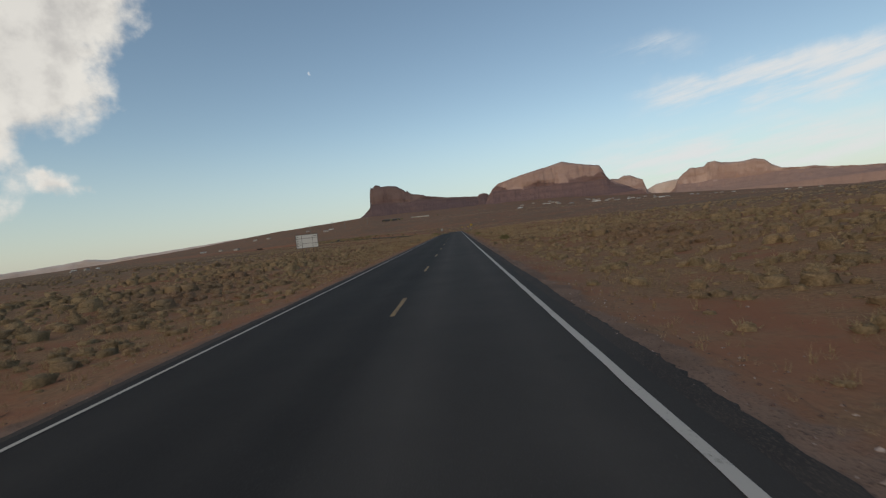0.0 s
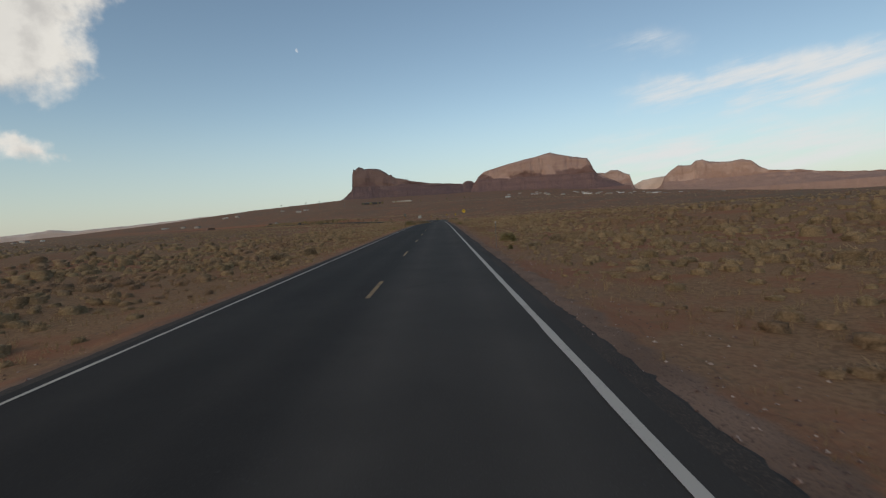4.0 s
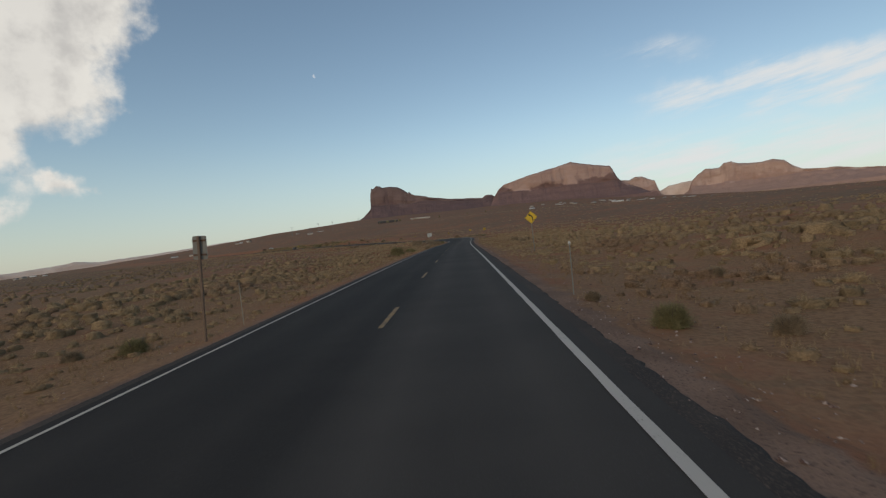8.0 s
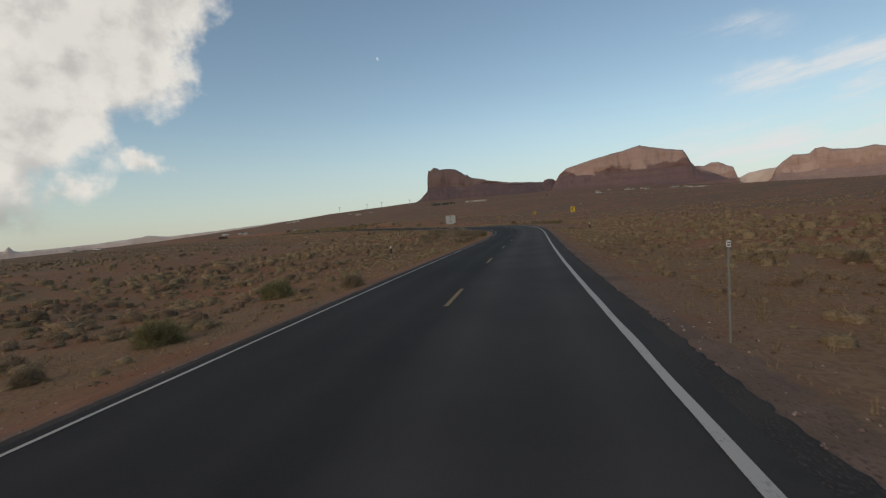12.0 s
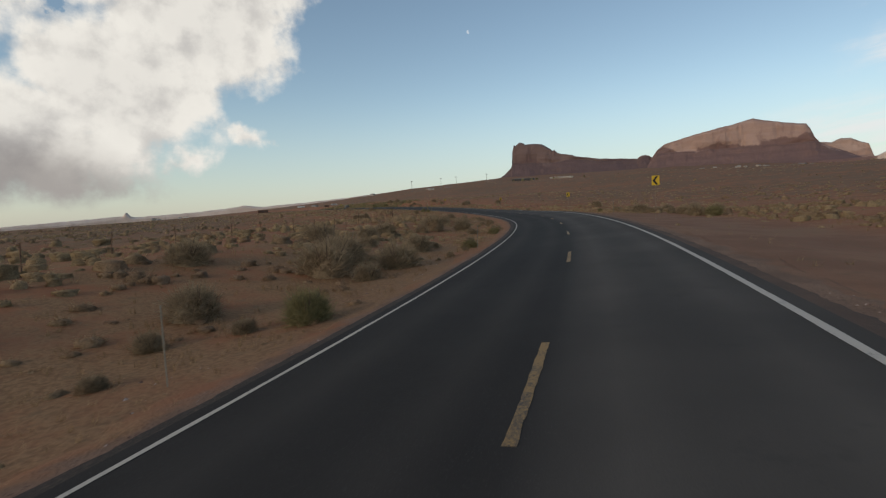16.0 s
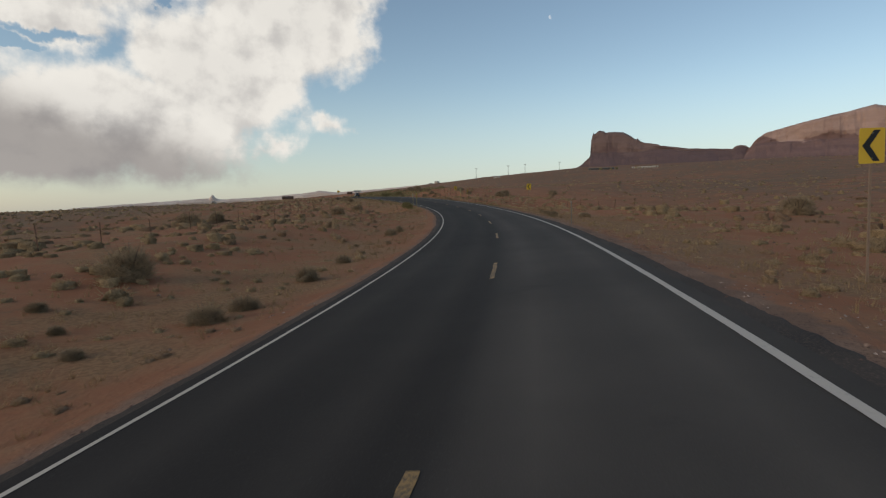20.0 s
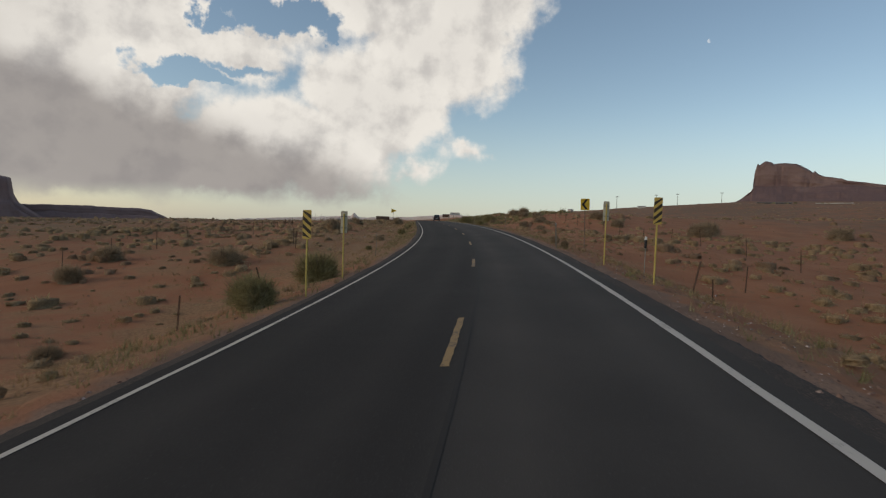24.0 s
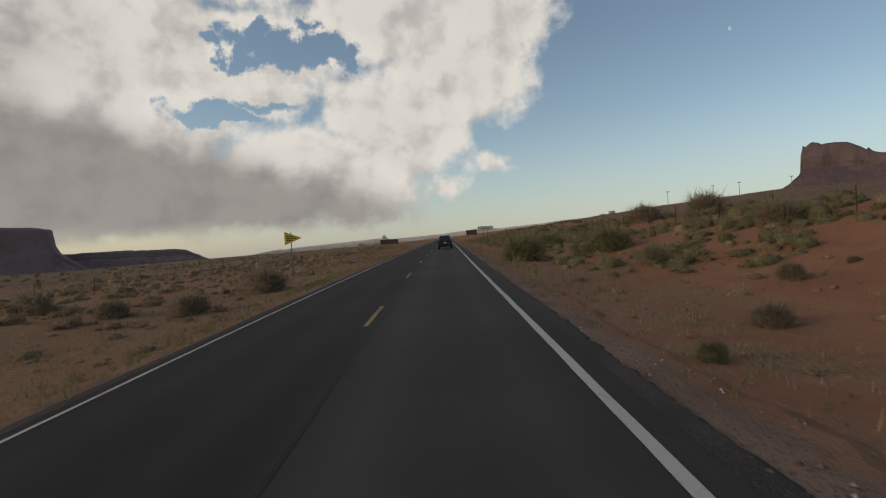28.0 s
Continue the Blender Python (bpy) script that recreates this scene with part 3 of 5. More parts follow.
for side, lats, ups in (("verge_left", [-5.9, -5.1, -4.7, -4.0], (-0.45, -0.12, -0.055, -0.04)), ("verge_right", [3.85, 4.4, 4.9, 5.8], (-0.04, -0.055, -0.12, -0.45))):
    wob = np.stack([(0.0 if abs(lats[k]) < 4.2 else 0.13) * (waves(sh, sh * 0 + k, 2.5, 20 + k) + rng.normal(0, 0.5, len(sh))) for k in range(4)], 1)
    reach = np.abs(lats)
    o = strip(side, sh, lats, GRAVEL, up=ups, wobble=wob, values={"away": np.tile(np.interp(reach, [4.2, 4.5, 5.0], [0.0, 0.4, 1.0]), len(sh)), "grass": grass_cover(np.repeat(sh, 4), np.tile(lats, len(sh))), "bare": np.maximum(turnout(np.repeat(sh, 4), np.tile(lats, len(sh))), np.tile(0.35 * (1 - smooth(reach, 5.0, 7)), len(sh)))})
    tagged(o, "reddish gravel verge along the asphalt edge", "gravel verge", kind="structure")
for side, c, w in (("edge_line_left", LEFT, 0.045), ("edge_line_right", RIGHT, 0.064)):
    wob = np.stack([0.006 * waves(sh, sh * 0, 1.0, 30), 0.006 * waves(sh, sh * 0, 1.0, 31)], 1)
    o = strip(side, sh, [c - w, c + w], WHITE_LINE, up=0.007, wobble=wob)
    tagged(o, "worn white edge line painted on the asphalt", "road marking", kind="structure")
# one dash of the middle line is 3.05 m, and 12.1 m lie from dash to dash
for k in range(-4, 76):
    s0 = 11.65 + 12.113 * k
    o = strip("centre_dash", np.linspace(s0, s0 + 3.05, 26), [-0.058, 0.058], YELLOW_LINE, up=0.006, wobble=rng.normal(0, 0.005, (26, 2)))
    tagged(o, "faded yellow centre-line dash", "road marking", group="centre line dashes", kind="structure")
seam = strip("tar_seam", np.arange(455.0, 760.0, 0.8), [0.20, 0.26], TAR, up=0.004, wobble=np.repeat(0.05 * waves(np.arange(455.0, 760.0, 0.8), 0, 6, 33)[:, None], 2, 1))
tagged(seam, "dark sealed seam beside the centre line", "road seam", kind="structure")


# ---------------------------------------------------------------- buttes
def fbm(x, y, seed, octaves=4):
    """Fractal value noise in about -1 to 1."""
    lattice = np.random.RandomState(seed).uniform(-1, 1, (128, 128))
    total, gain = 0.0, 0.55
    for _ in range(octaves):
        i, j = np.floor(x).astype(int), np.floor(y).astype(int)
        u, v = x - i, y - j
        u, v = u * u * (3 - 2 * u), v * v * (3 - 2 * v)
        low = lattice[j % 128, i % 128] * (1 - u) + lattice[j % 128, (i + 1) % 128] * u
        high = lattice[(j + 1) % 128, i % 128] * (1 - u) + lattice[(j + 1) % 128, (i + 1) % 128] * u
        total = total + gain * (low * (1 - v) + high * v)
        x, y, gain = x * 2.03 + 17.3, y * 2.03 + 9.1, gain * 0.55
    return total


def butte(name, label, azs, els, dist, depth, foot_el, seed, level=4.5, talus=260.0, step_az=0.05, crack=26.0, mat=None):
    """A sandstone wall seen from the road: heights by bearing. A stepped scree foot rises to the bearing height `level`; above it stands a cracked cliff with a rounded brow."""
    a = np.arange(azs[0], azs[-1] + step_az, step_az)
    along = np.radians(a) * dist
    top = np.interp(a, azs, els) + 0.05 * fbm(along / 45, 0 * along, seed, 3)
    foot = np.tan(np.radians(np.full(len(a), foot_el))) * dist + 2
    crest = np.maximum(np.tan(np.radians(top)) * dist + 2, foot + 1)
    high = crest - foot
    bench = np.minimum(np.tan(np.radians(level + 0.16 * fbm(along / 110, 0 * along + 5, seed + 1, 3))) * dist, foot + 0.8 * high)
    face = crest - bench
    rows = [(0 * along - 260, talus * 1.2 + 5 + 0 * along)]
    for u, out in ((-0.08, 1.15), (0.0, 1.0), (0.2, 0.80), (0.4, 0.62), (0.5, 0.57), (0.62, 0.42), (0.8, 0.27), (0.88, 0.235), (1.0, 0.12)):
        lump = fbm(along / 70, 0 * along + u * 6, seed + 2)
        rows.append((foot + (bench - foot) * (u + 0.05 * lump * (0 < u < 1)), talus * out + 16 * lump))
    for u in np.linspace(0.03, 0.86, 15):
        shape = crack * fbm(along / 190, 0 * along + u * 1.3, seed + 3, 3)
        groove = -0.45 * crack * np.maximum(fbm(along / 38, 0 * along + u * 0.5, seed + 4, 4) - 0.05, 0)
        ledge = 5 * fbm(along / 400, 0 * along + u * 14, seed + 5, 2)
        rows.append((bench + face * u, -6 - 20 * u + shape + groove + ledge))
    for u, out in ((0.92, -34), (0.965, -52), (0.99, -78), (1.0, -110)):
        rows.append((bench + face * u, out + crack * fbm(along / 190, 0 * along + u * 1.3, seed + 3, 3)))
    for u, out in ((1.0, -110 - depth * 0.4), (0.6, -110 - depth), (-0.2, -140 - depth)):
        rows.append((foot + high * u, out + 0 * along))
    pts = np.empty((len(rows), len(a), 3))
    ux, uy = np.sin(np.radians(a)), np.cos(np.radians(a))
    for k, (z, out) in enumerate(rows):
        pts[k, :, 0], pts[k, :, 1], pts[k, :, 2] = ux * (dist - out), uy * (dist - out), z
    above = np.clip((pts[:, :, 2] - bench) / 80, -2, 2)
    o = mesh_object(name, pts.reshape(-1, 3), grid_faces(len(rows), len(a)), mat or ROCK, None, True, {"above": above.ravel()})
    return tagged(o, label, "rock butte", kind="structure")


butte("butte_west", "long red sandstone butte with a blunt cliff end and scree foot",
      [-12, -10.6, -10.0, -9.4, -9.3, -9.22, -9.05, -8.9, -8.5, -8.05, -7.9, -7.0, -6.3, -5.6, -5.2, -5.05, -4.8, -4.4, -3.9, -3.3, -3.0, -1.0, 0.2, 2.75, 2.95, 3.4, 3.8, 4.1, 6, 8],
      [2.4, 3.05, 3.5, 4.05, 4.3, 5.7, 6.45, 6.3, 6.62, 6.55, 6.4, 6.45, 6.35, 5.95, 5.6, 5.72, 5.42, 5.22, 5.15, 5.02, 4.88, 4.5, 4.4, 4.2, 4.4, 4.5, 4.4, 4.15, 3.8, 3.0], 4300, 260, 2.75, 40, level=4.35, step_az=0.03, mat=SHADED_ROCK)
butte("butte_main", "broad domed hazy sunlit sandstone butte over a dark red scree foot", [2.6, 3.4, 4.1, 4.5, 5.2, 7.4, 9.5, 11, 12.3, 13.2, 14.4, 16.1, 16.35, 16.7, 17.0, 18, 19.2, 20.5],
      [2.6, 3.4, 4.25, 4.85, 5.4, 5.95, 6.35, 6.65, 6.95, 6.65, 6.35, 6.02, 5.6, 4.7, 4.3, 3.8, 3.1, 2.3], 4200, 420, 2.55, 53, level=4.35, step_az=0.035, crack=34)
butte("butte_small", "small rounded sandstone butte", [16.0, 16.8, 17.2, 17.9, 18.5, 19.1, 19.8, 20.25, 20.45, 20.7, 21.4],
      [2.8, 4.2, 4.3, 4.25, 4.5, 4.5, 4.1, 3.9, 3.2, 2.5, 2.0], 4480, 150, 2.15, 60, level=2.9, talus=150, mat=SUNLIT_ROCK)
butte("mesa_pale", "low pale sunlit sandstone slope between buttes", [19.6, 20.5, 21.5, 22.6, 24, 27, 31, 36], [2.2, 2.7, 3.15, 3.35, 3.45, 3.3, 3.1, 2.4], 4800, 60, 1.8, 65, level=2.0, talus=150, mat=SUN_HAZE_ROCK, crack=8)
butte("mesa_east", "long fluted red sandstone mesa", [22.4, 23.2, 23.6, 24.1, 24.8, 26.0, 26.4, 27.0, 27.6, 29.2, 30.3, 31.1, 31.7, 32.4, 33.4, 34.8, 36.0, 38, 45, 55],
      [1.8, 2.5, 3.4, 3.9, 4.35, 4.3, 4.7, 4.75, 4.45, 4.3, 4.4, 4.2, 3.6, 3.15, 3.0, 2.95, 2.65, 2.4, 1.9, 1.1], 4550, 160, 1.6, 70, level=2.75, talus=200, mat=SUNLIT_ROCK)
butte("mesa_south", "dark flat-topped mesa standing alone on the plain", [-92, -89, -86, -83.5, -82.5, -79.0, -78.6, -76.6, -75.3, -75.15, -74.8, -74.1, -72.5],
      [-1.0, -0.3, 0.6, 1.4, 3.0, 3.15, 3.25, 3.2, 3.0, 1.7, 0.9, 0.3, -0.8], 4300, 300, -1.6, 80, level=0.9, crack=14, talus=120, mat=HAZY_DARK_ROCK)
butte("mesa_low", "low dark mesa on the far plain", [-78, -75.5, -73, -70.2, -69.4, -66.6, -65.5, -64.8, -63], [-0.6, 0.75, 0.82, 0.88, 0.82, 0.8, 0.7, 0.3, -0.6], 4600, 250, -0.7, 85, level=0.2, talus=120, crack=8, mat=HAZY_DARK_ROCK)
butte("mesa_distant", "far mesas along the skyline, haze and sun in their colour", [-66, -62, -58, -52, -48, -47.0, -46.75, -46.45, -46.1, -41, -38.5, -36.6, -35, -30.5, -24, -21.4, -19, -17],
      [-1.2, -0.6, 0.15, 0.55, 0.8, 0.85, 1.25, 0.85, 0.72, 0.95, 1.2, 1.45, 1.25, 1.55, 2.05, 2.2, 2.1, 1.8], 4700, 100, -1.2, 90, level=-0.5, talus=80, step_az=0.1, crack=6, mat=SUN_HAZE_ROCK)

# ---------------------------------------------------------------- building helpers
def part(name, bm, mat, parent, label=""):
    me = bpy.data.meshes.new(name)
    bm.to_mesh(me)
    bm.free()
    me.materials.append(mat)
    ob = new(name, me)
    ob.parent = parent
    return tagged(ob, label) if label else ob


def thing(name, m, label, category, group=""):
    ob = new(name)
    ob.empty_display_size = 0.2
    ob.matrix_basis = m
    return tagged(ob, label, category, group)


def box(sx, sy, sz, x=0.0, y=0.0, z=0.0, bevel=0.0, bm=None):
    """A box with its middle at x, y, z."""
    bm = bm or bmesh.new()
    made = bmesh.ops.create_cube(bm, size=1.0, matrix=Matrix.Translation((x, y, z)) @ Matrix.Diagonal((sx, sy, sz, 1)))
    if bevel:
        edges = {e for v in made["verts"] for e in v.link_edges}
        bmesh.ops.bevel(bm, geom=list(edges), offset=bevel, segments=2, affect="EDGES")
    return bm


def rod(r, length, x=0.0, y=0.0, z=0.0, turn=(0, 0, 0), r2=None, sides=10, bm=None):
    """A round bar standing on x, y, z."""
    bm = bm or bmesh.new()
    m = Matrix.Translation((x, y, z)) @ Euler([radians(a) for a in turn]).to_matrix().to_4x4() @ Matrix.Translation((0, 0, length / 2))
    bmesh.ops.create_cone(bm, cap_ends=True, segments=sides, radius1=r, radius2=r if r2 is None else r2, depth=length, matrix=m)
    return bm


def plate(outline, thick, y=0.0, bm=None):
    """A flat plate in the x-z plane from its outline, its front at y - thick."""
    bm = bm or bmesh.new()
    front = [bm.verts.new((px, y - thick, pz)) for px, pz in outline]
    back = [bm.verts.new((px, y, pz)) for px, pz in outline]
    bm.faces.new(front)
    bm.faces.new(back[::-1])
    for i in range(len(outline)):
        j = (i + 1) % len(outline)
        bm.faces.new((front[i], back[i], back[j], front[j]))
    bmesh.ops.recalc_face_normals(bm, faces=bm.faces)
    return bm


def rounded(w, h, r, cz=0.0, cx=0.0):
    pts = []
    for qx, qz, a0 in ((1, 1, 0), (-1, 1, 90), (-1, -1, 180), (1, -1, 270)):
        for k in range(4):
            a = radians(a0 + 30 * k)
            pts.append((cx + qx * (w / 2 - r) + r * math.cos(a), cz + qz * (h / 2 - r) + r * math.sin(a)))
    return pts


def channel_post(length, wide=0.07, deep=0.035, sunk=0.35):
    """A pressed steel post with a U section."""
    t = 0.006
    sec = [(-wide / 2, 0), (-wide / 2, t), (-wide / 4, t), (-wide / 4 + t, deep), (wide / 4 - t, deep), (wide / 4, t), (wide / 2, t), (wide / 2, 0),
           (wide / 4 - t, 0), (wide / 4 - 2 * t, deep - t), (-wide / 4 + 2 * t, deep - t), (-wide / 4 + t, 0)]
    bm = bmesh.new()
    low = [bm.verts.new((x, y, -sunk)) for x, y in sec]
    top = [bm.verts.new((x, y, length)) for x, y in sec]
    for i in range(len(sec)):
        j = (i + 1) % len(sec)
        bm.faces.new((low[i], low[j], top[j], top[i]))
    bm.faces.new(top)
    bm.faces.new(low[::-1])
    bmesh.ops.recalc_face_normals(bm, faces=bm.faces)
    return bm


def spot(s, lat, turn=0.0, lean=0.0):
    """A pose on the ground beside the road: local y runs along the road."""
    p = road_point(s, lat)
    z = float(ground_z(np.array([p[0]]), np.array([p[1]]))[0])
    if abs(lat) < 5.4:
        z = max(z, float(p[2]) - 0.09)
    psi = math.degrees(np.interp(s, RS, R_PSI))
    return pose(float(p[0]), float(p[1]), z, 0, lean, psi + turn)


# ---------------------------------------------------------------- signs
def chevron_sign(m):
    t = thing("chevron_sign", m, "yellow sign with a black chevron on steel post", "road sign", "chevrons round the bend")
    part("post", channel_post(3.2, 0.055), WEATHERED, t)
    panel = part("panel", plate(rounded(0.57, 0.71, 0.04, 2.85), 0.006, -0.004), YELLOW, t)
    part("chevron", plate([(0.18, 3.16), (0.03, 3.16), (-0.22, 2.85), (0.03, 2.54), (0.18, 2.54), (-0.05, 2.85)], 0.003, -0.0105), BLACK, panel, "black arrow chevron")
    part("bolt", rod(0.012, 0.02, 0, -0.010, 3.1, (90, 0, 0), sides=6), STEEL, panel)
    part("bolt", rod(0.012, 0.02, 0, -0.010, 2.6, (90, 0, 0), sides=6), STEEL, panel)
    return t


first = chevron_sign(spot(374, 6.6, 10))
for s, lat, turn, lean in ((324, 7.4, 4, 1), (422.5, 7.8, 14, -1.5), (472, 7.0, 12, 1), (521.8, 7.12, 6, -1.5)):
    copy_thing(first, spot(s, lat, turn, lean))


def curve_sign(m):
    t = thing("curve_warning_sign", m, "yellow diamond sign with black curve arrow on steel post", "road sign")
    part("post", channel_post(3.35), STEEL, t)
    d, c = 0.54, 2.95
    panel = part("panel", plate([(d, c), (0.02, c + d - 0.02), (-0.02, c + d - 0.02), (-d, c), (-0.02, c - d + 0.02), (0.02, c - d + 0.02)], 0.006, -0.004), YELLOW, t)
    edge = bmesh.new()
    for k in range(4):
        a, b = radians(90 * k), radians(90 * k + 90)
        o, i = d - 0.035, d - 0.055
        plate([(o * math.cos(a), c + o * math.sin(a)), (o * math.cos(b), c + o * math.sin(b)), (i * math.cos(b), c + i * math.sin(b)), (i * math.cos(a), c + i * math.sin(a))], 0.002, -0.0105, edge)
    part("border", edge, BLACK, panel, "thin black border line")
    # shaft of the arrow: up, then bending to the left
    path = [(0.13, -0.30), (0.13, -0.10), (0.11, 0.0), (0.06, 0.09), (-0.02, 0.15), (-0.08, 0.18)]
    left, right = [], []
    for i, (x, z) in enumerate(path):
        x0, z0 = path[max(i - 1, 0)]
        x1, z1 = path[min(i + 1, len(path) - 1)]
        n_ = math.hypot(x1 - x0, z1 - z0)
        nx, nz = -(z1 - z0) / n_ * 0.045, (x1 - x0) / n_ * 0.045
        left.append((x + nx, c + z + nz))
        right.append((x - nx, c + z - nz))
    arrow = plate(left + right[::-1], 0.003, -0.0105)
    plate([(-0.24, c + 0.24), (-0.11, c + 0.07), (-0.03, c + 0.30)], 0.0034, -0.0105, arrow)
    part("arrow", arrow, BLACK, panel, "black left-curving arrow")
    return t


curve_sign(spot(213.5, 8.0, 2, -1))


def object_marker(m, facing=True):
    t = thing("object_marker", m, "yellow and black striped culvert marker on yellow post" if facing else "bare back of a culvert marker on yellow post", "road sign", "culvert markers")
    part("post", rod(0.026, 2.4 if facing else 2.6, 0, 0.03 if facing else -0.03, -0.3), POST_YELLOW, t)
    panel = part("panel", plate(rounded(0.24, 0.78, 0.03, 2.0), 0.005, 0.0), OLD_YELLOW if facing else CREAM, t)
    if facing:
        tilt = 1 if facing == 1 else -1
        for k in range(4):
            z = 1.56 + 0.215 * k
            lo, hi = (z, z + 0.2) if tilt > 0 else (z + 0.2, z)
            cut = lambda v: min(max(v - 0.06, 1.618), 2.382)
            part("stripe", plate([(-0.116, cut(hi)), (-0.116, cut(hi + 0.11)), (0.116, cut(lo + 0.11)), (0.116, cut(lo))], 0.002, -0.0055), DARK_PRINT, panel, "faded black diagonal stripe")
    else:
        part("bracket", box(0.2, 0.02, 0.03, 0, -0.012, 2.2), STEEL, panel)
        part("bracket", box(0.2, 0.02, 0.03, 0, -0.012, 1.8), STEEL, panel)
    return t


object_marker(spot(503.2, -4.45), 1)
object_marker(spot(505, 5.3), 2)
object_marker(spot(507.5, -4.6), 0)
object_marker(spot(510.5, 5.2), 0)


def delineator(m, plated=True, tall=1.45, wide=0.03, metal=None):
    t = thing("delineator", m, "pale broad roadside post with a white plate" if plated and wide > 0.05 else "thin steel roadside post with a small white plate" if plated else "thin bare steel roadside post", "roadside post", "roadside posts")
    part("post", channel_post(tall, wide, wide * 0.5), metal or (DULL if plated else PALE_STEEL), t)
    if plated:
        p = part("reflector_plate", plate(rounded(0.058, 0.09, 0.012, tall - 0.045), 0.004, -0.002), WHITE, t, "white reflector plate")
        part("print", plate([(-0.022, tall - 0.02), (0.022, tall - 0.02), (0.022, tall - 0.035), (-0.022, tall - 0.035)], 0.001, -0.0065), INK, p)
        part("print", plate([(-0.022, tall - 0.055), (0.022, tall - 0.055), (0.022, tall - 0.075), (-0.022, tall - 0.075)], 0.001, -0.0065), INK, p)
    return t


plated = delineator(spot(112, 4.8, 0, 0.8))
for s, lat, lean in ((184, 4.75, 0.5), (261.8, 4.7, 1.5), (395.5, 7.6, -1)):
    copy_thing(plated, spot(s, lat, 0, lean))
broad = delineator(spot(442.5, 4.7, 0, -1), True, 1.35, 0.062, PALE_STEEL)
for s, lat, lean in ((518.0, 4.62, -3), (545.8, 5.4, 0), (570.3, 4.8, 0), (632, 4.9, 0)):
    copy_thing(broad, spot(s, lat, 0, lean))
bare = delineator(spot(185.8, -5.0, 0, -1), False, 1.3)
for s, lat, lean in ((341, -5.8, 0), (364.4, -5.2, -2), (468, -5.3, 1), (519, -5.5, -1), (569, -5.2, -1)):
    copy_thing(bare, spot(s, lat, 180, lean))


def sleeve_post(m):
    t = thing("marker_post", m, "short thin post with black sleeve and white cap", "roadside post")
    part("post", rod(0.014, 1.25, 0, 0, -0.2), STEEL, t)
    part("sleeve", rod(0.045, 0.30, 0, 0, 1.0), BLACK, t, "black plastic sleeve")
    part("cap", rod(0.047, 0.12, 0, 0, 1.302), WHITE, t, "white cap")
    return t


sleeve_post(spot(509, 6.3))
sleeve_post(spot(296, 6.6))
sleeve_post(spot(284, -6.3))


def sign_back(m, w, h, mid, label, post_mat, panel_mat):
    t = thing("road_sign", m, label, "road sign")
    part("post", box(0.065, 0.065, mid + h / 2 + 0.4, 0, 0.045, (mid + h / 2 - 0.4) / 2, 0.01), post_mat, t)
    panel = part("panel", plate(rounded(w, h, 0.04, mid), 0.006, -0.004), panel_mat, t, "grey unpainted metal back")
    for z in (mid + h * 0.3, mid - h * 0.3):
        part("bracket", box(min(w, 0.34), 0.03, 0.05, 0, 0.008, z), RUST, panel)
    return t


sign_back(spot(183.5, -5.0, 180, -2), 0.38, 0.62, 2.45, "dull grey back of a small road sign on wooden post", WOOD, DULL)
big = sign_back(spot(326.5, -9.4, 186), 1.38, 1.08, 3.5, "large road sign seen from its pale metal back", STEEL, ALU)
part("lower_panel", plate(rounded(1.1, 0.14, 0.02, 2.86, 0.1), 0.006, -0.004), ALU, big, "narrow pale plate under the sign")


def pennant_sign(m):
    t = thing("pennant_sign", m, "yellow pennant-shaped sign on thin steel post", "road sign")
    part("post", channel_post(3.45), STEEL, t)
    panel = part("panel", plate([(-0.45, 3.5), (-0.47, 3.48), (-0.47, 2.56), (-0.45, 2.54), (0.74, 3.0), (0.74, 3.04)], 0.006, -0.004), YELLOW, t)
    for z, x0, x1 in ((3.16, -0.36, 0.12), (3.02, -0.36, 0.34), (2.88, -0.36, 0.10)):
        part("print", plate([(x0, z - 0.03), (x1, z - 0.03), (x1, z + 0.03), (x0, z + 0.03)], 0.002, -0.0105), BLACK, panel, "black lettering")
    return t


pennant_sign(spot(607, -9.4, 4))


# ---------------------------------------------------------------- billboards
def billboard(m, w, h, low, label, board, prints, legs=2, rails=(0.33, 0.72), uprights=(0.27, 0.76)):
    t = thing("billboard", m, label, "billboard")
    for k in range(legs):
        x = (-0.5 + uprights[k % 2]) * w if legs == 2 else (-0.42 + 0.84 * k / (legs - 1)) * w
        part("leg", box(0.12, 0.12, low + h + 0.5, x, 0.10, (low + h - 0.5) / 2), WOOD, t)
    panel = part("panel", plate([(-w / 2, low), (w / 2, low), (w / 2, low + h), (-w / 2, low + h)], 0.03, 0.03), board, t)
    for z in rails:
        part("rail", box(w, 0.03, 0.06, 0, -0.016, low + h * z), INK, panel, "dark batten across the board")
    for x in uprights:
        part("upright", box(0.07, 0.03, h, (-0.5 + x) * w, -0.018, low + h / 2), INK, panel, "dark upright batten")
    for sx, sz, x, z in ((w, 0.09, 0, low), (w, 0.09, 0, low + h), (0.09, h, -w / 2, low + h / 2), (0.09, h, w / 2, low + h / 2)):
        part("frame", box(sx, 0.06, sz, x, 0.0, z), INK, panel)
    for x0, x1, z0, z1 in prints:
        part("print", plate([((x0 - 0.5) * w, low + h * z0), ((x1 - 0.5) * w, low + h * z0), ((x1 - 0.5) * w, low + h * z1), ((x0 - 0.5) * w, low + h * z1)], 0.004, -0.001), INK, panel, "faded dark lettering")
    return t


